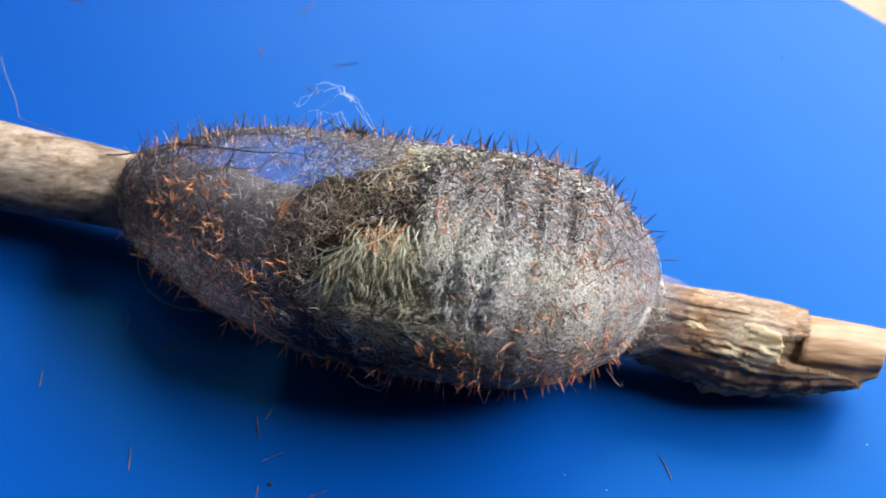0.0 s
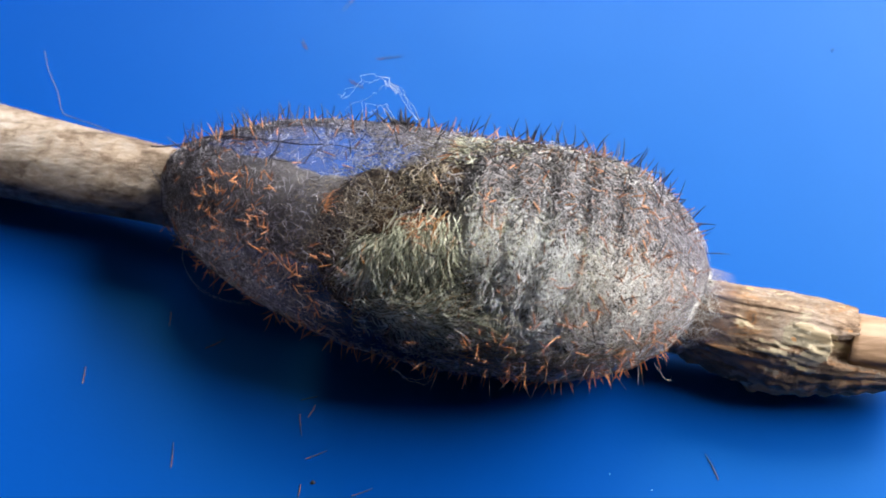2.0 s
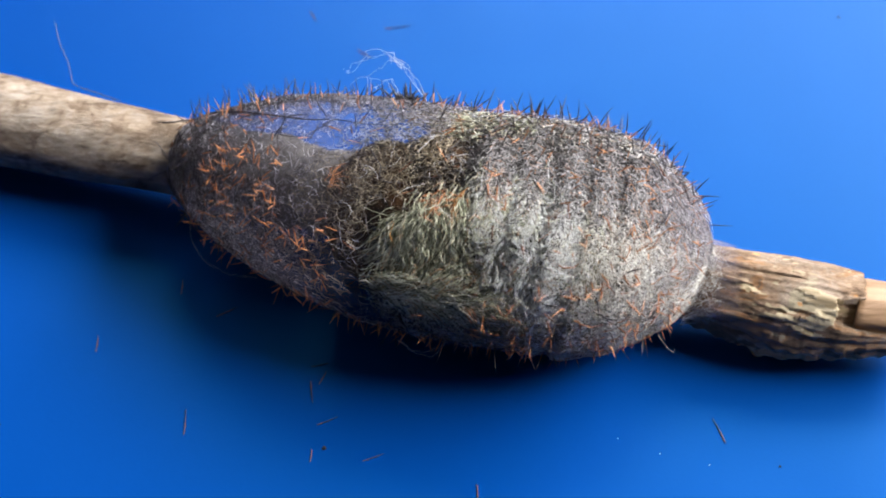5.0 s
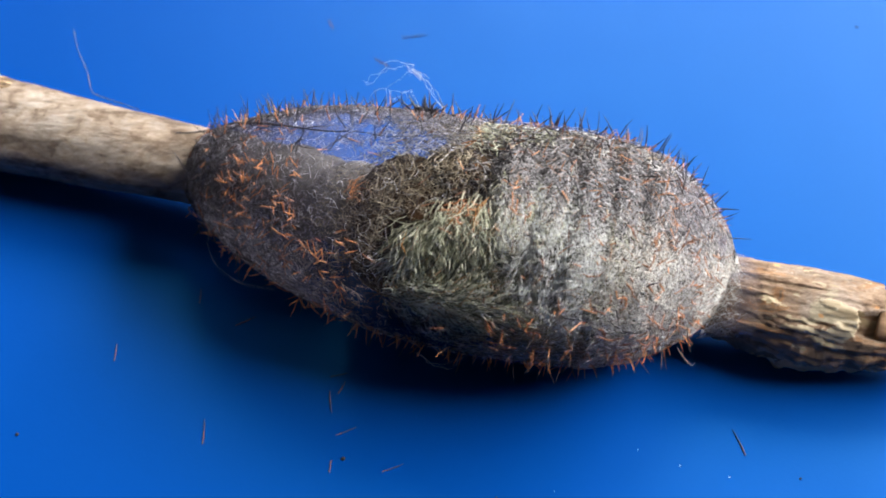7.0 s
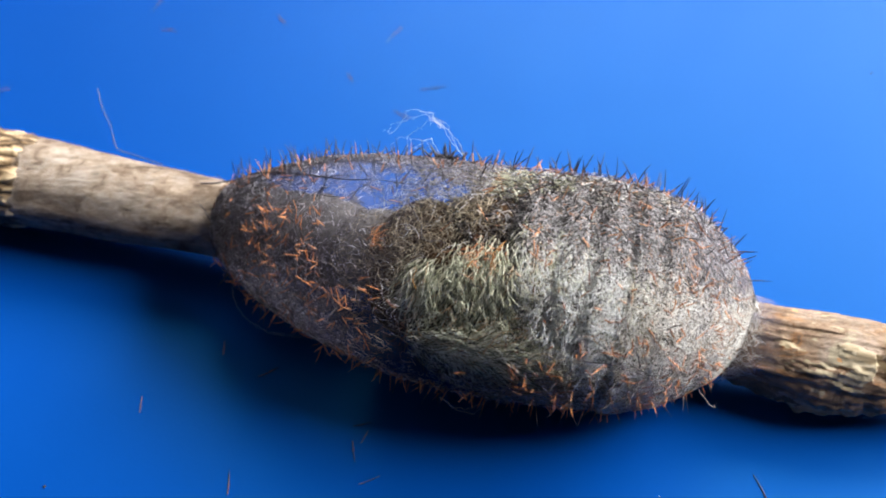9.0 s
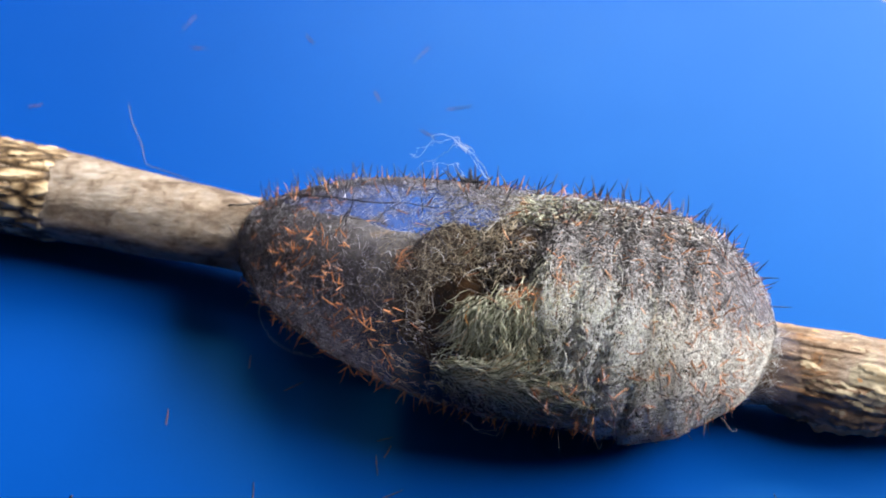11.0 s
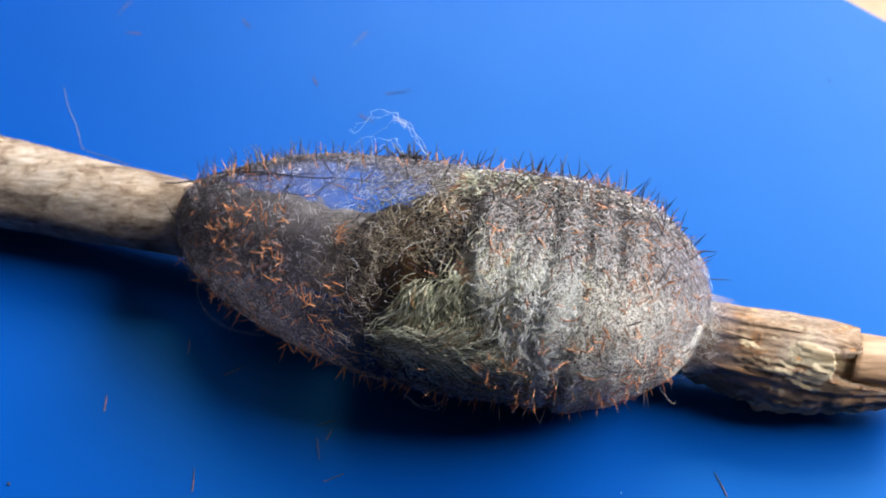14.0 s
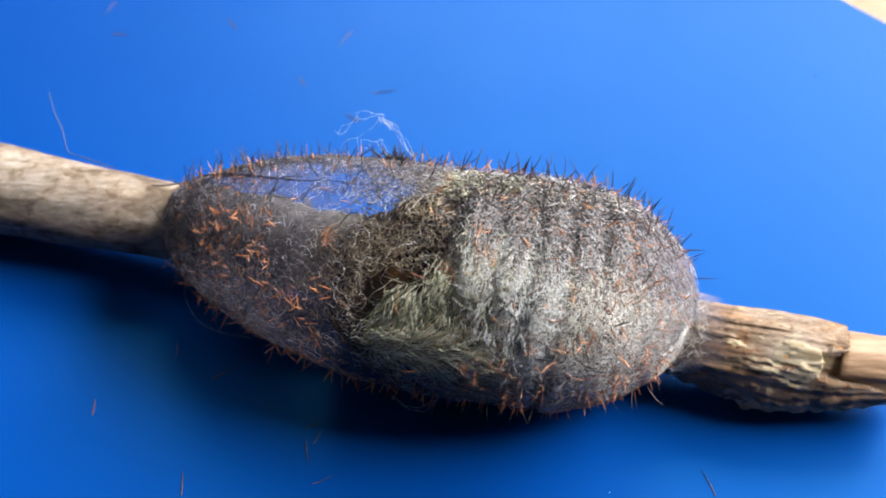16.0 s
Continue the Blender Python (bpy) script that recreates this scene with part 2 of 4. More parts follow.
BOARD = board_material()
TABLE = wood_material("pale_table_wood", (0.29, 0.215, 0.14), (0.235, 0.17, 0.108), 90)
BARK = bark_material()
TORN = rough_bark_material()
CUT_WOOD = wood_material("cut_wood", (0.32, 0.218, 0.14), (0.18, 0.11, 0.062))
GOUGED = whittled_material()
BROWN_WOOD = wood_material("brown_wood", (0.34, 0.23, 0.135), (0.13, 0.078, 0.042))
FLAKE = wood_material("pale_bark_flake", (0.40, 0.345, 0.235), (0.20, 0.155, 0.095), 420)
CRUST = wood_material("dark_bark_crust", (0.30, 0.20, 0.125), (0.10, 0.063, 0.038), 520)
RUST = wood_material("rusty_bark", (0.56, 0.31, 0.14), (0.20, 0.105, 0.048), 520)
SILK = silk_material()
SKIN = skin_material("dark_skin", (0.010, 0.008, 0.006), (0.038, 0.028, 0.018))
HEAD_SKIN = skin_material("brown_skin", (0.004, 0.0025, 0.0015), (0.046, 0.021, 0.006), 0.85, 0.1)
HAIR = strand_material("grey_hair", [(0.0, (0.02, 0.018, 0.017)), (0.10, (0.12, 0.11, 0.105)), (0.20, (0.47, 0.475, 0.45)), (0.45, (0.69, 0.697, 0.675)), (0.95, (0.86, 0.865, 0.85)), (1.0, (0.42, 0.22, 0.09))], through_light=0.38)
BEIGE_HAIR = strand_material("beige_hair", [(0.0, (0.02, 0.015, 0.01)), (0.13, (0.11, 0.085, 0.06)), (0.26, (0.38, 0.355, 0.305)), (0.55, (0.66, 0.635, 0.575)), (0.92, (0.84, 0.83, 0.785)), (1.0, (0.42, 0.20, 0.08))], through_light=0.38)
DARK_HAIR = strand_material("dark_grey_hair", [(0.0, (0.012, 0.010, 0.009)), (0.30, (0.06, 0.053, 0.050)), (0.55, (0.21, 0.20, 0.20)), (0.9, (0.46, 0.445, 0.45)), (1.0, (0.40, 0.17, 0.05))], through_light=0.38)
GREEN_HAIR = strand_material("green_grey_hair", [(0.0, (0.012, 0.012, 0.008)), (0.20, (0.12, 0.12, 0.07)), (0.42, (0.45, 0.46, 0.32)), (0.9, (0.80, 0.80, 0.65)), (1.0, (0.48, 0.22, 0.05))], through_light=0.38)
THREAD = strand_material("silk_thread", [(0.0, (0.28, 0.27, 0.28)), (0.6, (0.50, 0.50, 0.52)), (1.0, (0.76, 0.77, 0.79))], 0.35, 0.5)
FELT = strand_material("felt_fibre", [(0.0, (0.02, 0.016, 0.02)), (0.32, (0.05, 0.042, 0.05)), (0.55, (0.20, 0.186, 0.215)), (0.85, (0.44, 0.425, 0.47)), (1.0, (0.78, 0.78, 0.82))], 0.5, 0.4, 0.4)
# A darkened copy of FELT: the upper band's shade is put into its colour.
SHADED_FELT = strand_material("shaded_felt_fibre", [(0.0, (0.012, 0.010, 0.012)), (0.5, (0.08, 0.07, 0.08)), (0.85, (0.20, 0.185, 0.21)), (1.0, (0.45, 0.43, 0.47))], 0.5, 0.3, 0.2)
TANGLE = strand_material("tangled_thread", [(0.0, (0.018, 0.013, 0.007)), (0.45, (0.030, 0.020, 0.010)), (0.68, (0.12, 0.09, 0.052)), (1.0, (0.36, 0.31, 0.225))], 0.45, 0.4)
NET = strand_material("pale_net", [(0.0, (0.05, 0.036, 0.020)), (0.5, (0.19, 0.145, 0.085)), (1.0, (0.50, 0.43, 0.31))], 0.45, 0.4, 0.3)
ORANGE = strand_material("orange_bristle", [(0.0, (0.12, 0.038, 0.015)), (0.5, (0.38, 0.138, 0.045)), (1.0, (0.58, 0.27, 0.12))], 0.4, 0.4)
# ORANGE dimmed for the bristles on the board: their shade is in this colour.
SHADED_ORANGE = strand_material("shaded_bristle", [(0.0, (0.07, 0.036, 0.027)), (1.0, (0.17, 0.088, 0.062))], 0.7, 0.2)
CRUMB = plain_material("dark_crumb", (0.012, 0.012, 0.016), 0.9, 0.3, 900)
BLACK = strand_material("black_bristle", [(0.0, (0.012, 0.010, 0.012)), (1.0, (0.035, 0.028, 0.03))], 0.4, 0.4)
LINING = skin_material("silk_lining", (0.045, 0.040, 0.038), (0.11, 0.10, 0.097))
FLY_WING = plain_material("fly_wing", (0.06, 0.06, 0.07), 0.4, 0.2, 900)
SPECK = plain_material("white_speck", (0.42, 0.45, 0.50), 0.8, 0.1, 900)
WALL = plain_material("wall_paint", (0.15, 0.147, 0.144), 0.85)
CEILING = plain_material("ceiling_paint", (0.14, 0.138, 0.136), 0.9)
FLOOR = plain_material("floor_boards", (0.28, 0.20, 0.13), 0.5, 0.25, 5)
FRAME = plain_material("white_window_paint", (0.78, 0.78, 0.76), 0.4, 0.03)

# ---------------------------------------------------------------- mesh tools


def part(name, bm, mat, parent=None, label=""):
    """Links a bmesh (in metres) as one mesh object under a thing or a part."""
    me = bpy.data.meshes.new(name)
    bm.to_mesh(me)
    bm.free()
    for one in mat if isinstance(mat, (list, tuple)) else [mat]:
        me.materials.append(one)
    ob = new(name, me)
    ob.parent = parent
    return tagged(ob, label)


def thing(name, label, category, kind="", group=""):
    return tagged(new(name), label, category, group, kind)


def arrays_mesh(name, verts, faces, mats, smooth=True, slots=None):
    me = bpy.data.meshes.new(name)
    verts, faces = np.asarray(verts, np.float32), np.asarray(faces, np.int32)
    n, k = faces.shape
    me.vertices.add(len(verts))
    me.vertices.foreach_set("co", verts.ravel())
    me.loops.add(n * k)
    me.loops.foreach_set("vertex_index", faces.ravel())
    me.polygons.add(n)
    me.polygons.foreach_set("loop_start", np.arange(n, dtype=np.int32) * k)
    me.polygons.foreach_set("loop_total", np.full(n, k, np.int32))
    for one in mats:
        me.materials.append(one)
    if slots is not None:
        me.polygons.foreach_set("material_index", np.asarray(slots, np.int32))
    me.polygons.foreach_set("use_smooth", np.full(n, smooth))
    me.update(calc_edges=True)
    me.validate()
    return me


def tubes(paths, radius, sides=3, taper=(1.0, 0.9, 0.25)):
    """Vertices and faces of many strands. paths: (N, K, 3) in centimetres; radius: (N,) in centimetres."""
    paths = np.asarray(paths, float)
    n, k, _ = paths.shape
    along = np.gradient(paths, axis=1)
    along /= np.linalg.norm(along, axis=2, keepdims=True) + 1e-9
    ref = np.random.normal(size=(n, 1, 3))
    a = np.cross(along, ref)
    a /= np.linalg.norm(a, axis=2, keepdims=True) + 1e-9
    b = np.cross(along, a)
    width = np.interp(np.linspace(0, 1, k), np.linspace(0, 1, len(taper)), taper)[None, :, None] * np.reshape(radius, (-1, 1, 1))
    ring = [paths + width * (a * math.cos(q) + b * math.sin(q)) for q in np.arange(sides) * 2 * math.pi / sides]
    verts = np.stack(ring, 2).reshape(-1, 3) * CM
    base = (np.arange(n)[:, None, None] * k + np.arange(k - 1)[None, :, None]) * sides
    j = np.arange(sides)[None, None, :]
    j2 = (j + 1) % sides
    faces = np.stack([base + j, base + j2, base + sides + j2, base + sides + j], -1).reshape(-1, 4)
    return verts, faces


def strands(name, paths, radius, mat, parent, label="", sides=3, taper=(1.0, 0.9, 0.25), kind="stuff", origin=None):
    verts, faces = tubes(paths, radius, sides, taper)
    if origin is not None:
        verts = verts - np.asarray(origin) * CM
    ob = new(name, arrays_mesh(name, verts, faces, [mat]))
    ob.parent = parent
    return tagged(ob, label, kind=kind)


def box(bm, lo, hi):
    """A box in metres."""
    m = Matrix.Translation([(a + b) / 2 for a, b in zip(lo, hi)]) @ Matrix.Diagonal([*(b - a for a, b in zip(lo, hi)), 1])
    return bmesh.ops.create_cube(bm, size=1, matrix=m)["verts"]


def unit(v):
    v = np.asarray(v, float)
    return v / (np.linalg.norm(v, axis=-1, keepdims=True) + 1e-12)


# ---------------------------------------------------------------- the cocoon's form
# Along its length: axis x, y, z and radius, with rounded ends.
STATION = np.array([
    (-3.05, 1.53, 0.68, 0.05), (-2.97, 1.49, 0.70, 0.28), (-2.82, 1.40, 0.74, 0.45), (-2.59, 1.27, 0.80, 0.61), (-2.23, 1.07, 0.90, 0.80), (-1.74, 0.84, 1.03, 0.99),
    (-1.24, 0.61, 1.13, 1.12), (-0.61, 0.36, 1.20, 1.22), (0.01, 0.19, 1.21, 1.26), (0.62, 0.07, 1.21, 1.29), (1.24, -0.02, 1.22, 1.29), (1.72, -0.08, 1.19, 1.24),
    (2.14, -0.13, 1.17, 1.12), (2.44, -0.15, 1.11, 0.96), (2.76, -0.18, 1.04, 0.70), (2.95, -0.18, 0.99, 0.46), (3.05, -0.17, 0.96, 0.25), (3.09, -0.16, 0.95, 0.05),
])
U = unit((5.9, -1.5, 0.0))
V = unit((1.5, 5.9, 0.0))
W = np.array((0.0, 0.0, 1.0))


def centre(x):
    x = np.asarray(x, float)
    return np.stack([x, np.interp(x, STATION[:, 0], STATION[:, 1]), np.interp(x, STATION[:, 0], STATION[:, 2])], -1)


def girth(x):
    return np.interp(x, STATION[:, 0], STATION[:, 3])


def skin(x, angle, swell=1.0):
    """A point of the cocoon's wall. angle: degrees from the far side over the top to the near side."""
    a = np.radians(angle)
    p = centre(x) + swell * girth(x)[..., None] * (np.cos(a)[..., None] * V + np.sin(a)[..., None] * W)
    p[..., 2] = np.maximum(p[..., 2], 0.03)
    return p


def outward(x, angle):
    a = np.radians(angle)
    e = 0.05
    slope = (girth(np.minimum(x + e, 3.08)) - girth(np.maximum(x - e, -3.04))) / (2 * e)
    return unit(np.cos(a)[..., None] * V + np.sin(a)[..., None] * W - np.clip(slope, -1.5, 1.5)[..., None] * U)


def kept_inside(points, swell):
    """Points drawn in radially so that they stay within the cocoon's wall."""
    x = np.clip(points[..., 0], -3.0, 3.05)
    for _ in range(3):
        x = np.clip(points[..., 0] - V[0] * ((points - centre(x)) @ V), -3.0, 3.05)
    off = points - centre(x)
    far = np.hypot(off @ V, off @ W)[..., None]
    most = swell * girth(x)[..., None]
    return np.where(far > most, centre(x) + off * most / (far + 1e-9), points)


# ---------------------------------------------------------------- room, table and board
def build_room():
    x0, x1, y0, y1, z0, z1 = -4.2, WINDOW[0], -3.4, SIDE_WINDOW[0], -0.75, 1.95
    th = 0.12

    def slab(name, lo, hi, mat, label, category):
        bm = bmesh.new()
        box(bm, lo, hi)
        return tagged(part(name, bm, mat), label, category, kind="structure")

    slab("floor", (x0 - th, y0 - th, z0 - th), (x1 + th, y1 + th, z0), FLOOR, "brown boarded floor under the table", "floor")
    slab("ceiling", (x0 - th, y0 - th, z1), (x1 + th, y1 + th, z1 + th), CEILING, "plain grey painted ceiling of the room", "ceiling")
    slab("wall_west", (x0 - th, y0 - th, z0), (x0, y1 + th, z1), WALL, "plain grey painted wall facing the window", "wall")
    slab("wall_south", (x0, y0 - th, z0), (x1, y0, z1), WALL, "plain grey painted side wall", "wall")

    def pierced(name, number, turn, at, lo, hi, middle, wz, wide, high):
        """A wall with one window; turn swaps x and y for the wall that runs along x."""
        hw, hh = wide / 2, high / 2

        def piece(bm, a0, a1, b0, b1, d0, d1):
            box(bm, *(((a0, d0, b0), (a1, d1, b1)) if turn else ((d0, a0, b0), (d1, a1, b1))))

        bm = bmesh.new()
        for a0, a1, b0, b1 in ((lo, middle - hw, z0, z1), (middle + hw, hi, z0, z1), (middle - hw, middle + hw, z0, wz - hh), (middle - hw, middle + hw, wz + hh, z1)):
            piece(bm, a0, a1, b0, b1, at, at + th)
        tagged(part(name, bm, WALL), "grey painted wall with a white window", "wall", kind="structure")
        win = thing(number, "white framed window that lets in daylight", "window", "structure")
        bm = bmesh.new()
        for a0, b0, a1, b1 in ((-hw, -hh, hw, -hh + 0.05), (-hw, hh - 0.05, hw, hh), (-hw, -hh + 0.05, -hw + 0.05, hh - 0.05), (hw - 0.05, -hh + 0.05, hw, hh - 0.05), (-0.025, -hh + 0.05, 0.025, hh - 0.05)):
            piece(bm, middle + a0, middle + a1, wz + b0, wz + b1, at + 0.04, at + 0.09)
        part("window_frame", bm, FRAME, win)

    pierced("wall_east", "window_1", False, x1, y0 - th, y1 + th, *WINDOW[1:])
    pierced("wall_north", "window_2", True, y1, x0, x1, *SIDE_WINDOW[1:])


def build_table():
    top = thing("table", "pale tan wooden table under the blue board", "table")
    bm = bmesh.new()
    box(bm, (-1.0, -0.35, -0.031), (0.40, 0.45, -0.004))
    bmesh.ops.bevel(bm, geom=bm.edges[:], offset=0.003, segments=2, affect="EDGES")
    part("tabletop", bm, TABLE, top)
    for x in (-0.94, 0.34):
        for y in (-0.29, 0.39):
            bm = bmesh.new()
            box(bm, (x - 0.03, y - 0.03, -0.75), (x + 0.03, y + 0.03, -0.031))
            bmesh.ops.bevel(bm, geom=bm.edges[:], offset=0.003, segments=1, affect="EDGES")
            part("leg", bm, TABLE, top)


def build_board():
    """A flat blue board, 4 mm thick; one long edge runs past the far corner of the view."""
    bm = bmesh.new()
    box(bm, (-0.21, -0.30, -0.004), (0.21, 0.0, 0.0))
    bmesh.ops.bevel(bm, geom=[e for e in bm.edges if abs(e.verts[0].co.z - e.verts[1].co.z) > 0.003], offset=0.012, segments=6, affect="EDGES")
    bmesh.ops.bevel(bm, geom=[e for e in bm.edges if e.verts[0].co.z > -0.001 and e.verts[1].co.z > -0.001], offset=0.0012, segments=2, affect="EDGES")
    ob = part("board", bm, BOARD)
    ob.matrix_world = pose(0.0628, 0.0553, 0, 0, 0, -41.5)
    tagged(ob, "smooth satin blue plastic board lying on the table", "board")


# ---------------------------------------------------------------- the stick
STICK = np.array(((-9.50, 3.21, 0.67), (-4.50, 1.93, 0.65), (-3.13, 1.58, 0.67), (0.00, 0.63, 0.66), (3.29, -0.33, 0.66), (4.50, -0.62, 0.64), (5.70, -0.79, 0.62)))
STICK_A, STICK_B = STICK[0], STICK[-1]
STICK_U = unit(STICK_B - STICK_A)
STICK_V = unit(np.cross((0, 0, 1), STICK_U))
STICK_W = np.cross(STICK_U, STICK_V)


def stick_at(x):
    return np.stack([np.interp(x, STICK[:, 0], STICK[:, n]) for n in range(3)], -1)


def rod(x0, x1, radius, rough, rings, sides, seed, cap=True, form=None):
    """A knotty rod along the stick's axis between two x, as a bmesh in metres. radius(x); form(x, a): a factor round the section."""
    bm = bmesh.new()
    rows = []
    for i in range(rings):
        x = x0 + (x1 - x0) * i / (rings - 1)
        c = stick_at(x)
        row = []
        for j in range(sides):
            a = 2 * math.pi * j / sides
            d = math.cos(a) * STICK_V + math.sin(a) * STICK_W
            q = Vector((x * 0.9 + seed, 2.4 * math.cos(a), 2.4 * math.sin(a)))
            fine = Vector((x * 2.6, 9 * math.cos(a) + seed, 9 * math.sin(a)))
            r = radius(x) * (1 + rough * noise.noise(q) + 0.45 * rough * noise.noise(fine) + 0.25 * rough * noise.noise(fine * 2.7))
            if form:
                r *= form(x, math.degrees(a) % 360)
            row.append(bm.verts.new((c + r * d) * CM))
        rows.append(row)
    for p, q in zip(rows, rows[1:]):
        for j in range(sides):
            bm.faces.new((p[j], q[j], q[(j + 1) % sides], p[(j + 1) % sides]))
    if cap:
        bm.faces.new(rows[0])
        bm.faces.new(rows[-1][::-1])
    bmesh.ops.recalc_face_normals(bm, faces=bm.faces[:])
    for f in bm.faces:
        f.smooth = len(f.verts) == 4
    return bm


def build_stick():
    stick = thing("stick", "weathered grey-brown stick with torn bark and a pale cut tip", "stick")
    part("bark", rod(-9.5, 2.7, lambda x: float(np.interp(x, (-9.5, -6.0, -5.2, -4.2, -3, 2.7), (0.58, 0.56, 0.54, 0.50, 0.455, 0.45))), 0.05, 190, 56, 3.1),
         BARK, stick, "smooth grey-brown bark with fine cracks")

    def torn_radius(x):
        return float(np.interp(x, (2.6, 3.0, 3.4, 3.9, 4.3, 4.6, 5.5), (0.42, 0.43, 0.45, 0.46, 0.46, 0.44, 0.32)))

    def layers(x, a):
        """How far a spot lies inside a pale flake, the dark crust and the rusty lower edge."""
        rad = math.radians(a)
        q = Vector((x * 1.5, 2.4 * math.cos(rad), 2.4 * math.sin(rad)))
        rag = 0.8 * noise.noise(q * 1.7) + 0.42 * noise.noise(q * 4.6) + 0.16 * noise.noise(q * 11)
        rag2 = 0.8 * noise.noise(q * 1.9 + Vector((7, 3, 1))) + 0.42 * noise.noise(q * 5.1 + Vector((2, 9, 4))) + 0.16 * noise.noise(q * 12)
        flake = rag + 0.62 * math.exp(-((a - 134) / 25) ** 2) * float(np.interp(x, (3.0, 3.4, 4.3, 4.6), (-0.2, 0.6, 1, 0.8))) - 0.49
        crust = rag2 + 0.75 * math.exp(-((a - 184) / 19) ** 2) * float(np.interp(x, (2.6, 2.9, 3.7, 4.3), (0.7, 1, 0.9, 0.45))) - 0.42
        rust = -0.6 * rag + 0.75 * math.exp(-((a - 216) / 17) ** 2) * float(np.interp(x, (3.1, 3.6, 5.4), (0, 1, 1))) - 0.38
        return flake, crust, rust

    def torn_form(x, a):
        """The bark breaks off at a different length all round: early on the near side, late underneath."""
        rad = math.radians(a)
        ragged = 0.05 * noise.noise(Vector((3 * math.cos(rad), 3 * math.sin(rad), 2.0))) + 0.03 * noise.noise(Vector((14 * math.cos(rad), 14 * math.sin(rad), 5.0)))
        end = float(np.interp(a, (0, 60, 104, 112, 150, 158, 172, 190, 300, 360), (4.6, 4.66, 4.68, 4.42, 4.42, 4.9, 5.25, 5.36, 5.32, 4.6))) + ragged
        under = math.exp(-((a - 224) / 40) ** 2)
        ridge = noise.noise(Vector((x * 0.8, 5 * math.cos(rad), 5 * math.sin(rad)))) * 0.06 + noise.noise(Vector((x * 2.2, 13 * math.cos(rad), 13 * math.sin(rad)))) * 0.03
        r = 1 + ridge + 0.34 * under * float(np.interp(x, (2.7, 3.3, 3.75, 4.1, 4.6, 5.4), (0.1, 0.6, 1.1, 1.0, 0.55, 0.1))) + 0.13 * under * noise.noise(Vector((x * 6, a * 0.04, 1))) + 0.04 * under * noise.noise(Vector((x * 15, a * 0.09, 4)))
        flake, crust, rust = layers(x, a)
        r += 0.04 * min(1.0, max(0.0, flake * 9)) - 0.035 * min(1.0, max(0.0, crust * 7)) + 0.03 * min(1.0, max(0.0, rust * 7))
        return r if x < end else 0.66

    bm = rod(2.6, 5.5, torn_radius, 0.05, 250, 150, 8.2, True, torn_form)
    for f in bm.faces:
        c = np.array(f.calc_center_median()) / CM
        d = c - stick_at(c[0])
        flake, crust, rust = layers(c[0], math.degrees(math.atan2(d @ STICK_W, d @ STICK_V)) % 360)
        f.material_index = 1 if flake > 0.03 else 2 if crust > 0.03 else 3 if rust > 0.0 else 0
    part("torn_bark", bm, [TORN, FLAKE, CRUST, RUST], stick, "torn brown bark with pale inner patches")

    def tip_form(x, a):
        flat = 0.10 * math.exp(-((a - 158) / 16) ** 2)
        cut = float(np.interp(x, (5.25, 5.52), (0, 0.34))) * max(0, math.cos(math.radians(a - 215)))
        return 1 - flat - cut

    bm = rod(4.62, 5.52, lambda x: float(np.interp(x, (4.62, 4.68, 5.2, 5.60), (0.37, 0.39, 0.36, 0.33))), 0.05, 40, 96, 1.7, True, tip_form)
    # side faces from 138 to 300 degrees round take the browner wood
    for f in bm.faces:
        c = np.array(f.calc_center_median()) / CM
        d = c - stick_at(c[0])
        if len(f.verts) == 4 and 138 < math.degrees(math.atan2(d @ STICK_W, d @ STICK_V)) % 360 < 300:
            f.material_index = 1
    part("cut_tip", bm, [CUT_WOOD, BROWN_WOOD], stick, "pale cut wood where the bark is gone")

    def shard(x, a, length, width, thick, mat, tilt=0.0, lift=0.02, name="bark_flake", radius=0.44):
        """A curved flake lying on the stick's surface."""
        bm = bmesh.new()
        nu, nv = 10, 6
        top, low = [], []
        for i in range(nu + 1):
            for j in range(nv + 1):
                s, t = i / nu - 0.5, j / nv - 0.5
                edge = 1 + 0.28 * noise.noise(Vector((s * 5 + x * 9, t * 5, a)))
                xx = x + length * s * edge * (1 - 0.25 * abs(2 * t)) + tilt * t * width
                aa = math.radians(a + math.degrees(width * t * edge * (1 - 0.5 * abs(2 * s) ** 2) / radius))
                d = math.cos(aa) * STICK_V + math.sin(aa) * STICK_W
                r = radius + lift + 0.03 * noise.noise(Vector((s * 7, t * 7, x * 3)))
                c = stick_at(xx)
                top.append(bm.verts.new((c + (r + thick * (1 - max(abs(2 * s), abs(2 * t)) ** 3)) * d) * CM))
                low.append(bm.verts.new((c + (r - 0.06) * d) * CM))
        at = lambda i, j: i * (nv + 1) + j
        for i in range(nu):
            for j in range(nv):
                q = (at(i, j), at(i + 1, j), at(i + 1, j + 1), at(i, j + 1))
                bm.faces.new([top[n] for n in q]).smooth = True
                bm.faces.new([low[n] for n in q[::-1]])
        rim = [at(i, 0) for i in range(nu)] + [at(nu, j) for j in range(nv)] + [at(i, nv) for i in range(nu, 0, -1)] + [at(0, j) for j in range(nv, 0, -1)]
        for p, q in zip(rim, rim[1:] + rim[:1]):
            bm.faces.new((top[p], low[p], low[q], top[q]))
        bmesh.ops.recalc_face_normals(bm, faces=bm.faces[:])
        part(name, bm, mat, stick)

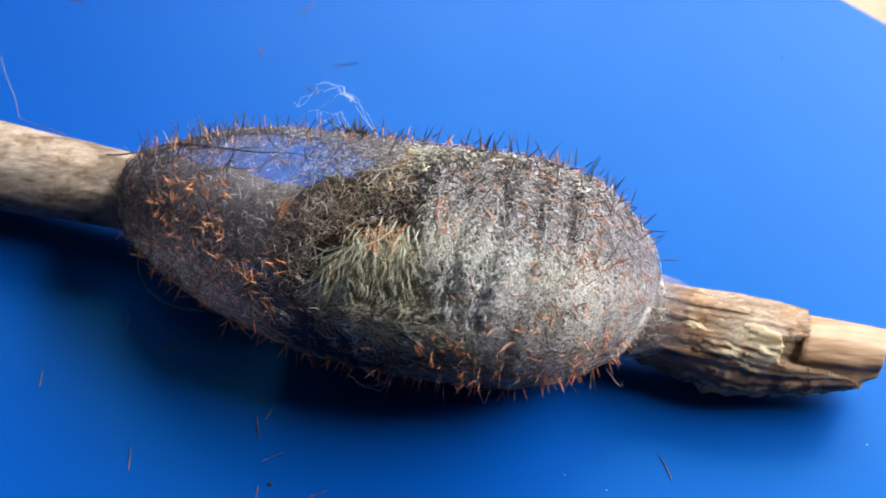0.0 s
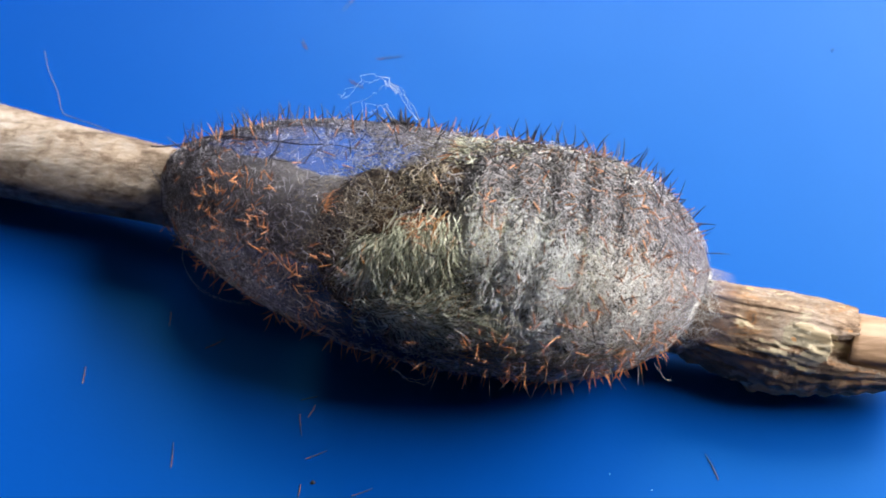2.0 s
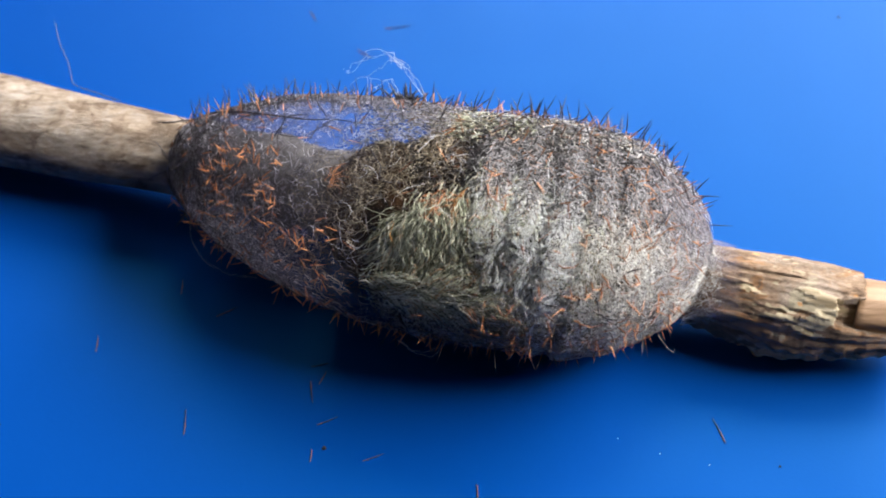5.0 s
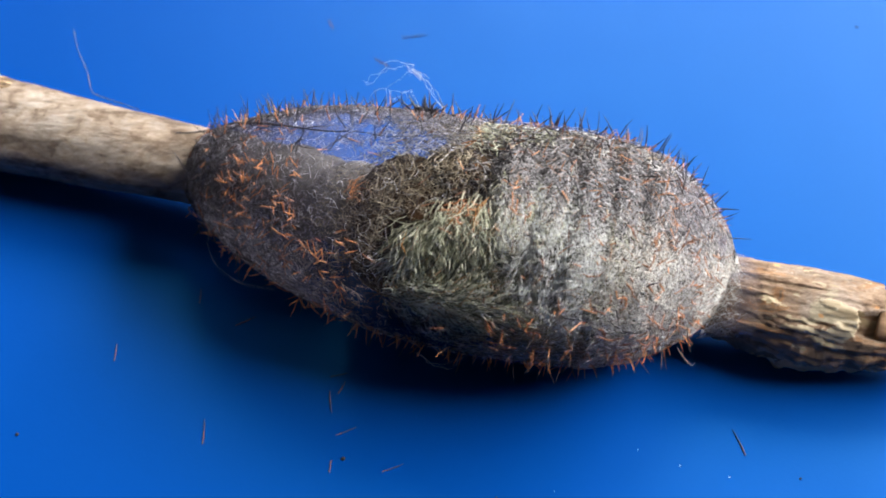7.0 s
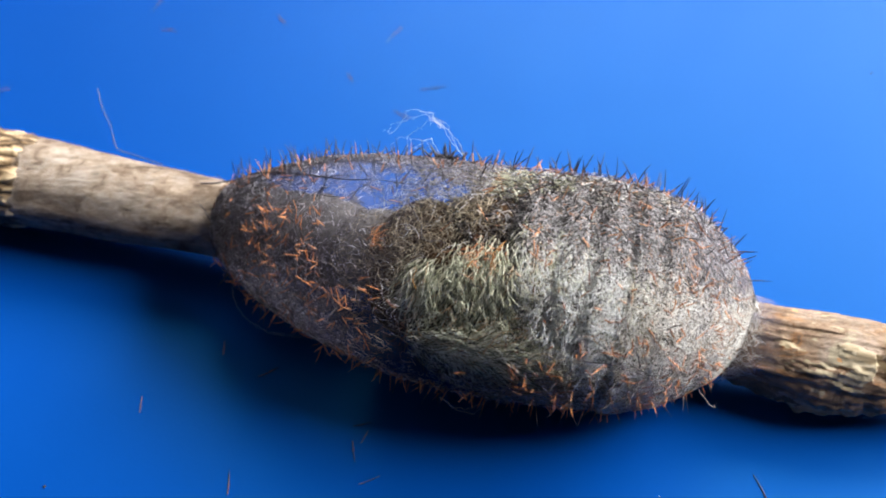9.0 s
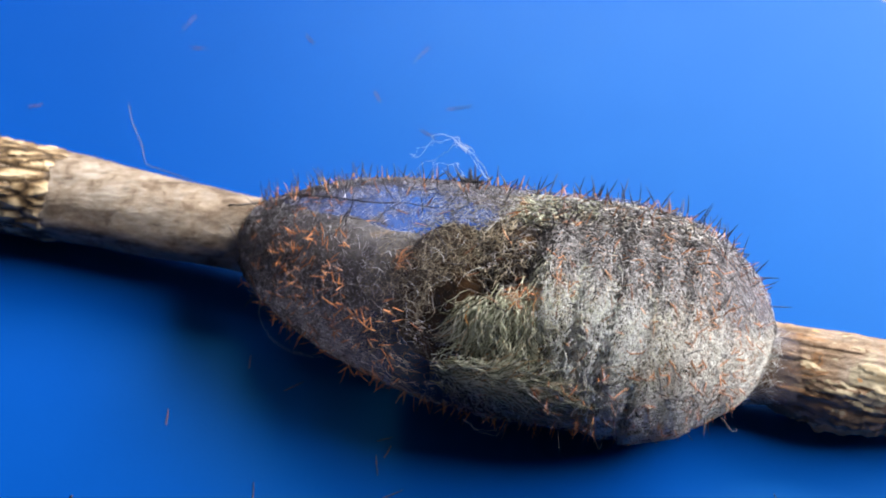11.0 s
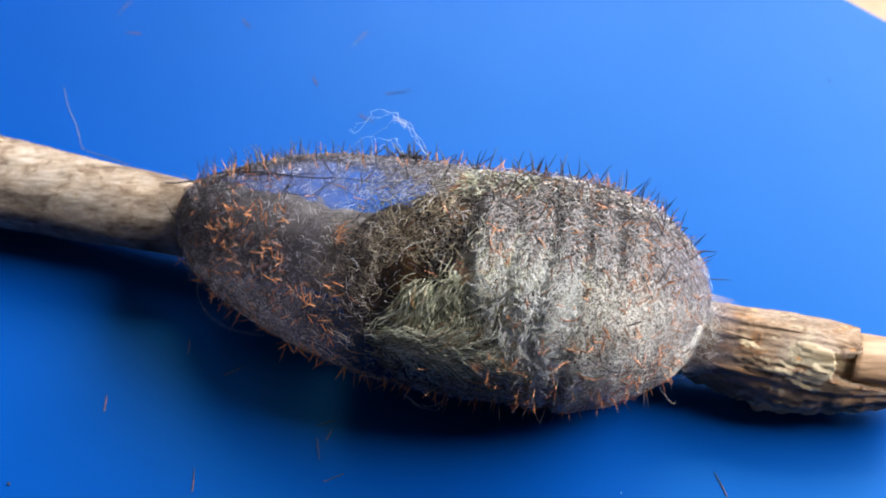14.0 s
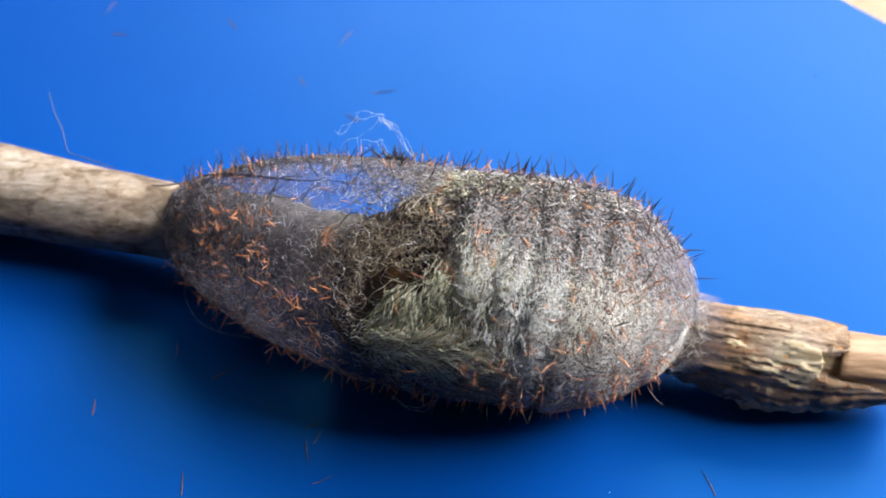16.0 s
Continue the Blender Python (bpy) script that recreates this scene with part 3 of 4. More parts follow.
    for x, a, ln, wd in ((3.62, 88, 1.0, 0.08), (3.1, 112, 0.8, 0.07), (3.5, 160, 0.8, 0.08), (4.0, 182, 0.7, 0.10), (3.75, 215, 0.9, 0.16), (4.35, 200, 0.6, 0.12)):
        shard(x, a, ln, wd, 0.035, TORN, 0.2, 0.015, "bark_splinter")
    # a whittled patch near the far end, scalloped by the knife
    def gouged(x, a):
        rad = math.radians(a)
        q = Vector((x * 1.7 + 0.5 * math.sin(rad * 2), 4.5 * math.cos(rad) + 0.8 * x, 4.5 * math.sin(rad) - 0.6 * x))
        return 1.0 + 0.085 * (abs(noise.noise(q * 2.3)) - 0.18) + 0.025 * noise.noise(q * 8)

    part("whittled_wood", rod(-7.2, -5.22, lambda x: float(np.interp(x, (-7.2, -5.35, -5.22), (0.585, 0.565, 0.52))), 0.02, 110, 110, 2.2, True, gouged),
         GOUGED, stick, "brown whittled wood with knife cuts")


# ---------------------------------------------------------------- the cocoon
def spine_mesh(n, black, length, width, bend, taper=(0.7, 1.0, 0.8, 0.15), mats=None):
    """A stiff bristle standing on its base, orange below and black above."""
    k = 5
    z = np.linspace(0, length, k)
    path = np.stack([bend * (z / length) ** 2 * length, 0 * z, z], -1)[None]
    verts, faces = tubes(path, [width * 0.72], 5, taper)
    slots = (np.repeat(np.arange(k - 1), 5) / (k - 1) >= 1 - black - 1e-6).astype(int)
    return arrays_mesh("spine", verts, faces, mats or (ORANGE, BLACK), True, slots)


def build_cocoon():
    cocoon = thing("cocoon", "grey silk cocoon set with orange and black bristles round a stick", "cocoon")
    # the wall of felted silk
    nx, na = 110, 96
    s = np.linspace(0, 1, nx)
    x = -3.05 + 6.14 * (0.5 - 0.5 * np.cos(math.pi * s))
    g, a = np.meshgrid(x, np.arange(na) * 360 / na, indexing="ij")
    p = skin(g, a)
    n = outward(g, a)
    bump = np.array([noise.noise(Vector(q) * 1.6) * 0.03 + noise.noise(Vector(q) * 6) * 0.012 for q in p.reshape(-1, 3)]).reshape(nx, na, 1)
    p = p + n * bump
    p[..., 2] = np.maximum(p[..., 2], 0.02)
    i, j = np.meshgrid(np.arange(nx - 1), np.arange(na), indexing="ij")
    j2 = (j + 1) % na
    faces = np.stack([i * na + j, (i + 1) * na + j, (i + 1) * na + j2, i * na + j2], -1).reshape(-1, 4)
    wall = new("silk_wall", arrays_mesh("silk_wall", p.reshape(-1, 3) * CM, faces, [SILK]))
    wall.parent = cocoon
    tagged(wall, "translucent grey silk wall")

    # single threads laid over the wall
    def laid(count, length, lo, hi, seed, wander=50.0, swell=1.0, round_=(20, 230)):
        r = np.random.RandomState(seed)
        k = 7
        x0, a0 = r.uniform(lo, hi, count), r.uniform(*round_, count)
        ln = r.uniform(0.4, 1.0, count) * length
        head = r.uniform(0, 2 * math.pi, count)
        turn = r.normal(0, wander / 60, count)
        xs, angles = [x0], [a0]
        for q in range(k - 1):
            h = head + turn * q / (k - 1) * 2
            xs.append(np.clip(xs[-1] + ln / (k - 1) * np.cos(h), -2.98, 3.04))
            angles.append(angles[-1] + np.degrees(ln / (k - 1) * np.sin(h) / np.maximum(girth(xs[-1]), 0.3)))
        xs, angles = np.stack(xs, 1), np.stack(angles, 1)
        return skin(xs, angles, swell) + outward(xs, angles) * r.uniform(0.0, 0.02, (count, 1, 1))

    r = np.random.RandomState(16)
    felt = laid(13000, 0.15, -2.97, -0.55, 11, 110.0)
    felt = felt[r.uniform(0, 1, len(felt)) < np.interp(felt[:, 0, 0], (-2.9, -1.7, -1.3, -1.0, -0.75, -0.4), (1.0, 0.85, 0.52, 0.25, 0.09, 0.03)) * np.clip(0.30 + 2.2 * (np.linalg.norm(felt[:, 0] - (-0.85, 0.62, 2.36), axis=1) - 0.28), 0.30, 1)][:, ::2]
    off = felt[:, 0] - centre(felt[:, 0, 0])
    flank = np.degrees(np.arctan2(off @ W, off @ V))
    bare = np.interp(felt[:, 0, 0], (-2.6, -2.0, -1.6, -1.2), (0, 0.6, 1.4, 3.6)) * np.interp(flank, (90, 106, 150, 172), (0, 1, 1, 0))
    felt = felt[r.uniform(0, 1, len(felt)) > 0.2 * bare]
    strands("silk_felt", felt, r.uniform(0.0013, 0.0028, len(felt)), FELT, cocoon, "short grey felted silk fibres")
    fluff = laid(6500, 0.13, -1.15, 0.15, 23, 130.0, 1.0, (48, 110))[:, ::2]
    off = fluff[:, 0] - centre(fluff[:, 0, 0])
    turn = np.degrees(np.arctan2(off @ W, off @ V))
    fluff = fluff[(turn > 48) & (turn < 90 - 10 * np.clip(fluff[:, 0, 0] + 0.6, 0, 1)) & (np.linalg.norm(fluff[:, 0] - (-0.85, 0.72, 2.30), axis=1) > 0.10) & (r.uniform(0, 1, len(fluff)) < 0.75)]
    strands("silk_felt", fluff, r.uniform(0.0011, 0.0022, len(fluff)), FELT, cocoon, "short grey felted silk fibres")
    # the band under the upper rim, its shade painted into the fibres
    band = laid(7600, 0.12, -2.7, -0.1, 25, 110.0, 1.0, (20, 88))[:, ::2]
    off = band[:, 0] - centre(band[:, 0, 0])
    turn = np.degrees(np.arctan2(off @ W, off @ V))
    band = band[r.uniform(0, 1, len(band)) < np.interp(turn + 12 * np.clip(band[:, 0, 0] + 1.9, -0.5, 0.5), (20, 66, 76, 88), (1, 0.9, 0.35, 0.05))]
    strands("silk_felt", band, r.uniform(0.0013, 0.0026, len(band)), SHADED_FELT, cocoon, "grey felted fibres, with shade put into their colour")
    low = laid(7000, 0.11, -2.95, -1.35, 27, 110.0, 1.0, (125, 206))[:, ::2]
    low = low[r.uniform(0, 1, len(low)) < np.interp(low[:, 0, 0], (-2.9, -2.3, -1.9, -1.35), (1, 1, 0.6, 0.15))]
    strands("silk_felt", low, r.uniform(0.0011, 0.0022, len(low)), FELT, cocoon, "short grey felted silk fibres")
    rim = laid(6000, 0.13, -0.8, 2.95, 18, 110.0)[:, ::2]
    off = rim[:, 0] - centre(rim[:, 0, 0])
    rim = rim[(np.degrees(np.arctan2(off @ W, off @ V)) < 66) | ((rim[:, 0, 0] > 2.3) & (r.uniform(0, 1, len(rim)) < 0.5)) | (r.uniform(0, 1, len(rim)) < 0.08)]
    strands("silk_felt", rim, r.uniform(0.0016, 0.0030, len(rim)), FELT, cocoon, "short grey felted silk fibres")
    strands("silk_threads", laid(80, 0.5, -2.8, -0.9, 19), np.random.uniform(0.0008, 0.0014, 80), THREAD, cocoon, "fine pale silk threads")
    veil = laid(150, 0.3, -1.4, -0.25, 24)
    strands("silk_threads", veil, np.random.uniform(0.0009, 0.0015, 150), THREAD, cocoon, "fine pale silk threads")
    strands("silk_threads", laid(60, 0.5, -1.0, 2.2, 14), np.random.uniform(0.0012, 0.0020, 60), THREAD, cocoon, "fine pale silk threads")
    strands("silk_threads", laid(160, 0.25, 2.3, 2.95, 12), np.random.uniform(0.0010, 0.0018, 160), THREAD, cocoon, "fine pale silk threads")

    r = np.random.RandomState(15)
    x0, a0, ln = r.uniform(0.3, 2.45, 900), r.uniform(176, 226, 900), r.uniform(0.2, 0.7, 900)
    q = np.linspace(0, 1, 6)
    xs = np.minimum(x0[:, None] + ln[:, None] * q, 2.95)
    angles = a0[:, None] + r.normal(0, 12, (900, 1)) * q + r.normal(0, 1.4, (900, 6))
    strands("side_threads", skin(xs, angles, 0.99), r.uniform(0.0025, 0.0055, 900), NET, cocoon, "grey threads along the underside")
    # shed hairs caught in the upper wall
    r = np.random.RandomState(17)
    for mat, x0, x1, n in ((GREEN_HAIR, 0.0, 1.0, 1300), (BEIGE_HAIR, 1.0, 2.75, 900), (DARK_HAIR, 0.3, 2.75, 3600), (TANGLE, 0.2, 2.75, 900), (NET, -0.85, 0.15, 1300)):
        x, a = r.uniform(x0, x1, n), r.uniform(8, 92 if mat is NET else 74, n)
        keep = r.uniform(0, 1, n) < (np.interp(x, (-0.85, -0.5, -0.2, 0.15), (0.1, 0.7, 1, 1)) if mat is NET else np.interp(a, (8, 56, 74), (1, 1, 0.1)))
        x, a, n = x[keep], a[keep], keep.sum()
        h, ln, deep = r.uniform(0, 6.3, n), r.uniform(0.06, 0.16, n), r.uniform(0.0, 0.14, n)
        pts = []
        for q in (0, 0.35, 0.7, 1.0):
            xq, aq = np.clip(x + ln * q * np.cos(h), -2.9, 2.98), a + np.degrees(ln * q * np.sin(h))
            pts.append(skin(xq, aq, 0.99) - outward(xq, aq) * deep[:, None])
            h = h + r.normal(0, 0.35, n)
        strands("caught_hair", np.stack(pts, 1), r.uniform(0.004, 0.0075, n), mat, cocoon, "shed hairs caught in the silk")
    # silk drawn out along the stick
    g, a = np.meshgrid(np.linspace(2.82, 3.42, 14), np.arange(48) * 7.5, indexing="ij")
    d = np.cos(np.radians(a))[..., None] * STICK_V + np.sin(np.radians(a))[..., None] * STICK_W
    wide = np.interp(g, (2.82, 2.95, 3.1, 3.42), (0.52, 0.48, 0.462, 0.45)) * (1 + 0.03 * np.sin(np.radians(a * 5)) + 0.02 * np.sin(np.radians(a * 11 + 40)))
    p = stick_at(g) + wide[..., None] * d
    i, j = np.meshgrid(np.arange(13), np.arange(48), indexing="ij")
    faces = np.stack([i * 48 + j, (i + 1) * 48 + j, (i + 1) * 48 + (j + 1) % 48, i * 48 + (j + 1) % 48], -1).reshape(-1, 4)
    sleeve = new("silk_sleeve", arrays_mesh("silk_sleeve", p.reshape(-1, 3) * CM, faces, [SILK]))
    sleeve.parent = cocoon
    r = np.random.RandomState(44)
    n, q = 380, np.linspace(0, 1, 6)
    x0, a0, ln = r.uniform(2.85, 3.12, n), r.uniform(72, 222, n), r.uniform(0.05, 0.20, n)
    xs, an = x0[:, None] + ln[:, None] * q, a0[:, None] + r.normal(0, 14, (n, 1)) * q + r.normal(0, 2, (n, 6))
    d = np.cos(np.radians(an))[..., None] * STICK_V + np.sin(np.radians(an))[..., None] * STICK_W
    wide = np.interp(xs, (2.82, 2.95, 3.1, 3.42, 3.7), (0.56, 0.49, 0.455, 0.445, 0.44)) + r.uniform(0, 0.015, (n, 1))
    strands("stick_threads", stick_at(xs) + wide[..., None] * d, r.uniform(0.0012, 0.0026, n), BEIGE_HAIR, cocoon, "pale threads that bind the cocoon to the stick")
    # inside, the stick is wrapped in silk
    g, a = np.meshgrid(np.linspace(-2.7, -0.75, 40), np.arange(40) * 9.0, indexing="ij")
    d = np.cos(np.radians(a))[..., None] * STICK_V + np.sin(np.radians(a))[..., None] * STICK_W
    wide = 0.50 + 0.03 * np.sin(g * 7 + np.radians(a * 2)) + 0.02 * np.sin(g * 19 + np.radians(a * 5))
    p = kept_inside(stick_at(g) + wide[..., None] * d, 0.985)
    i, j = np.meshgrid(np.arange(39), np.arange(40), indexing="ij")
    faces = np.stack([i * 40 + j, (i + 1) * 40 + j, (i + 1) * 40 + (j + 1) % 40, i * 40 + (j + 1) % 40], -1).reshape(-1, 4)
    lining = new("silk_lining", arrays_mesh("silk_lining", p.reshape(-1, 3) * CM, faces, [LINING]))
    lining.parent = cocoon
    # loose ends that stand off the wall
    def loose(name, points, radius, mat, label, wave=0.0, count=1, seed=0):
        r = np.random.RandomState(seed)
        points = np.array(points, float)
        q = np.linspace(0, len(points) - 1, 24)
        line = np.stack([np.interp(q, np.arange(len(points)), points[:, n]) for n in range(3)], -1)
        for _ in range(2):
            line[1:-1] = (line[:-2] + 2 * line[1:-1] + line[2:]) / 4
        many = np.repeat(line[None], count, 0)
        drift = np.cumsum(r.normal(0, wave, many.shape), 1)
        many = many + drift - drift[:, :1]
        strands(name, many, np.full(count, radius), mat, cocoon, label, 4, (1, 1, 0.7), "")

    def over(*spots):
        """Points just above the wall, from x and the angle round it."""
        return [skin(np.array(x), np.array(float(a)), 1.055) for x, a in spots]

    loose("dark_thread", [(-3.12, 1.66, 1.12), (-3.0, 1.62, 1.15), *over((-2.80, 52), (-2.62, 52), (-2.34, 67), (-1.88, 79), (-1.34, 85), (-1.1, 83))], 0.012, BLACK, "long black hair", 0.002)
    loose("dark_thread", over((-1.30, 98), (-1.22, 93), (-1.08, 83), (-0.74, 84), (-0.34, 80)), 0.0055, BLACK, "long black hair", 0.004)
    loose("dark_thread", over((-2.55, 75), (-2.2, 62), (-1.75, 70), (-1.3, 66), (-0.9, 70)), 0.0055, BLACK, "long black hair", 0.006)
    # a pale knot of silk in the felt and a rusty one beside it
    r = np.random.RandomState(41)
    for name, mat, n, x, a, dx, da, label in (("silk_knot", FELT, 30, -1.2, 117, 0.10, 4, "knot of pale silk"), ("rusty_knot", ORANGE, 18, -0.90, 117, 0.035, 4, "small rusty knot")):
        xs, an = x + r.normal(0, dx, n), a + r.normal(0, da, n)
        h, ln = r.normal(0.4, 0.7, n), r.uniform(0.08, 0.22, n)
        q = np.linspace(0, 1, 5)
        xs = xs[:, None] + (ln * np.cos(h))[:, None] * q
        an = an[:, None] - np.degrees((ln * np.sin(h))[:, None] * q + 0.05 * np.sin(q * 3)) / 1.15
        strands(name, skin(xs, an, 1.012), r.uniform(0.002, 0.004, n), mat, cocoon, label, kind="")
    loose("loose_thread", ((-2.70, 0.86, 0.60), (-2.75, 0.54, 0.50), (-2.67, 0.38, 0.40), (-2.59, 0.27, 0.37), (-2.30, 0.05, 0.40), (-1.93, -0.06, 0.48)), 0.0009, THREAD, "loose loop of silk", 0.003, 2, 3)
    loose("loose_thread", ((-0.03, 1.18, 2.05), (-0.17, 1.36, 2.20), (-0.26, 1.44, 2.32), (-0.40, 1.55, 2.34), (-0.33, 1.50, 2.24)), 0.0016, THREAD, "loose end of white silk", 0.010, 3, 4)
    loose("loose_thread", ((-0.30, 1.45, 2.28), (-0.39, 1.57, 2.36), (-0.51, 1.56, 2.32), (-0.67, 1.53, 2.26), (-0.95, 1.47, 2.13)), 0.0018, THREAD, "loose end of white silk", 0.022, 3, 5)
    loose("loose_thread", ((-0.28, 1.25, 2.05), (-0.45, 1.36, 2.16), (-0.62, 1.36, 2.15), (-0.70, 1.30, 2.05)), 0.0015, THREAD, "loose end of white silk", 0.022, 2, 6)
    loose("loose_thread", ((2.42, -1.12, 0.95), (2.53, -1.20, 0.78), (2.58, -1.27, 0.77), (2.60, -1.24, 0.80)), 0.0008, THREAD, "loose end of white silk", 0.004, 2, 9)
    loose("loose_thread", ((-0.35, -0.98, 0.62), (-0.15, -1.10, 0.50), (0.05, -1.12, 0.50), (0.2, -1.05, 0.60)), 0.0018, THREAD, "loose loop of silk", 0.008, 2, 8)
    # a dark plug of bristles caught in the upper wall
    r = np.random.RandomState(9)
    root = np.array((-0.27, 1.20, 2.02)) + r.normal(0, 0.035, (46, 3)) * (2.2, 1, 0.6)
    tip = root + r.normal(0, 0.06, (46, 3)) + (0, 0.02, 0.04)
    strands("bristle_plug", np.stack([root, (root + tip) / 2 + r.normal(0, 0.01, root.shape), tip], 1), np.full(46, 0.016), BLACK, cocoon, "clump of dark bristles", kind="")

    # bristles
    meshes = [spine_mesh(n, b, l, w, c) for n, (b, l, w, c) in enumerate((
        (0.0, 0.16, 0.0070, 0.12), (0.0, 0.19, 0.0072, -0.15), (0.25, 0.20, 0.0085, 0.2), (0.5, 0.25, 0.009, -0.1), (0.75, 0.25, 0.009, 0.15),
        (1.0, 0.22, 0.009, 0.2), (1.0, 0.27, 0.0085, -0.2), (0.0, 0.11, 0.0080, 0.0), (0.0, 0.16, 0.0080, 0.1), (0.0, 0.12, 0.0082, -0.1)))]
    r = np.random.RandomState(21)
    spots = []
    for count, x0, x1, a0, a1, kinds in (
            (45, -2.6, -0.5, 125, 200, (0, 1, 8, 9, 7, 5, 2)), (120, -2.35, -1.4, 108, 158, (8, 9, 8, 9, 8, 9, 7, 5)), (34, -1.5, -0.8, 132, 172, (8, 9, 9, 7)), (80, -2.7, 0.0, 24, 66, (7, 1, 3, 5, 6, 4, 5)),
            (75, -2.75, -0.3, 55, 104, (5, 8, 4, 9, 5, 3, 5, 6)), (150, -2.85, -1.5, 60, 200, (5, 5, 6, 7, 6, 5, 9)),
            (100, -0.6, 2.8, 22, 52, (3, 4, 5, 5, 6, 0, 1, 8)), (46, -2.4, 2.7, 195, 226, (0, 1, 1, 2, 7, 8)), (40, 1.0, 2.5, 150, 196, (8, 9, 5, 9, 2)), (26, 0.2, 2.8, 165, 200, (8, 9, 7, 1)), (40, -2.2, 2.6, 198, 222, (1, 2, 2, 3, 1)),
            (50, 0.2, 2.8, 56, 105, (0, 5, 3, 7, 6)), (26, 0.6, 2.8, 110, 165, (0, 7, 7, 7, 1)), (30, 2.2, 2.95, 50, 190, (0, 1, 5, 7)),
            (42, -2.6, 2.9, 26, 60, (3, 4, 5, 6, 6, 5, 3)), (34, -1.8, 2.7, 196, 222, (1, 2, 5, 3, 3, 3)), (50, -0.9, 1.2, 70, 130, (0, 1, 5, 3, 6)), (30, -2.7, -0.9, 160, 205, (8, 1, 2, 5)), (45, 0.6, 2.8, 150, 198, (8, 9, 3, 5, 2)), (60, 0.4, 2.8, 50, 100, (5, 6, 3, 5, 1, 8)), (60, 0.7, 2.9, 100, 190, (8, 9, 5, 1, 2))):
        for _ in range(count):
            spots.append((r.uniform(x0, x1), r.uniform(a0, a1), kinds[r.randint(len(kinds))]))
    rest_v, rest_f, rest_s, base = [], [], [], 0
    for n, (x, a, kind) in enumerate(spots):
        xx, aa = np.array(x), np.array(float(a))
        p, up = skin(xx, aa), outward(xx, aa)
        edge = abs(math.cos(math.radians(a - 125)))  # flatter on the side that is felted over
        lean = (0.3 if kind > 7 else 0.7) * max(0.0, min(1.0, -0.6 - x)) * np.array((0.25, 0.80, 0.55))
        d = Vector(unit(up * (1.25 - 0.75 * edge) * (0.20 if x < -0.8 and 75 < a < 195 else 1.0) + lean + r.normal(0, 0.78 if a < 55 else 0.5 if a > 195 else 0.62, 3) + 0.25 * U * r.uniform(-1, 1) + 0.25 * W))
        m = Matrix.Translation(Vector(p + (0.08 if x < -0.8 and 75 < a < 195 else 0.03 if 56 < a < 200 else -0.02) * up) * CM) @ d.to_track_quat("Z", "X").to_matrix().to_4x4() @ pose(0, 0, 0, 0, 0, r.uniform(0, 360)) @ Matrix.Diagonal((1.3 if a < 55 else 1.02, 1.3 if a < 55 else 1.02, r.uniform(0.45, 1.15) if a < 55 else r.uniform(0.6, 1.25) if a > 195 else r.uniform(0.8, 1.2), 1.0))
        if n % 2 == 0 and n < 600:
            ob = new("spine", meshes[kind])
            ob.parent = cocoon
            ob.matrix_basis = m
        else:
            me = meshes[kind]
            co = np.empty(len(me.vertices) * 3)
            me.vertices.foreach_get("co", co)
            mat = np.array(m)
            rest_v.append(co.reshape(-1, 3) @ mat[:3, :3].T + mat[:3, 3])
            rest_f.append(np.array([p.vertices[:] for p in me.polygons]) + base)
            rest_s.append(np.array([p.material_index for p in me.polygons]))
            base += len(me.vertices)
    ob = new("bristles", arrays_mesh("bristles", np.concatenate(rest_v), np.concatenate(rest_f), [ORANGE, BLACK], True, np.concatenate(rest_s)))
    ob.parent = cocoon
    tagged(ob, "orange and black bristles standing in the silk", kind="stuff")
    return cocoon


# ---------------------------------------------------------------- the caterpillar
UP = np.array((0.0, math.sin(radians(55)), math.cos(radians(55))))  # up across the line of sight
TOWARD = np.array((0.0, -math.cos(radians(55)), math.sin(radians(55))))


def blob(name, c, axes, mat, parent, seed, rough=0.06):
    """A soft, lumpy body piece with its own origin at c. axes: three half-lengths along U, UP' and TOWARD'."""
    bm = bmesh.new()
    bmesh.ops.create_icosphere(bm, subdivisions=4, radius=1)
    basis = np.array((U, np.cross(TOWARD, U), TOWARD))
    for v in bm.verts:
        d = np.array(v.co)
        f = 1 + rough * noise.noise(v.co * 2.2 + Vector((seed, 0, 0))) + 0.4 * rough * noise.noise(v.co * 7 + Vector((seed, 0, 0)))
        v.co = Vector((kept_inside(np.asarray(c) + (d * np.array(axes) * f) @ basis, 0.975) - np.asarray(c)) * CM)
    for f in bm.faces:
        f.smooth = True
    ob = part(name, bm, mat, parent)
    ob.matrix_basis = Matrix.Translation(Vector(c) * CM)
    return ob


def hair(count, c, axes, seed, comb, spread, length, lift=0.35, swell=0.965, curl=0.25, arc=1.0, k=4, crinkle=0.10):
    """Paths of hairs rooted on the seen side of a body piece, in world centimetres."""
    r = np.random.RandomState(seed)
    basis = np.array((U, np.cross(TOWARD, U), TOWARD))
    d = unit(r.normal(size=(count, 3)) * (1, 1, 1) + (0, 0, 0.9 * arc))
    root = np.asarray(c) + (d * np.asarray(axes)) @ basis
    up = unit((d / np.asarray(axes)) @ basis)
    way = np.asarray(comb, float) + r.normal(0, spread, (count, 3))
    way -= (way * up).sum(-1, keepdims=True) * up
    way = unit(way)
    side = np.cross(up, way)
    ln = r.uniform(0.55, 1.15, count)[:, None] * length
    bend = r.normal(0, curl, (count, 1))
    rise = lift * r.uniform(0.2, 1.2, (count, 1))
    pts = []
    for q in np.linspace(0, 1, k):
        pts.append(root + ln * q * way + ln * rise * math.sin(q * 2.2) * up * 0.6 + ln * bend * q * q * side - 0.15 * ln * q * q * up)
    pts = np.stack(pts, 1)
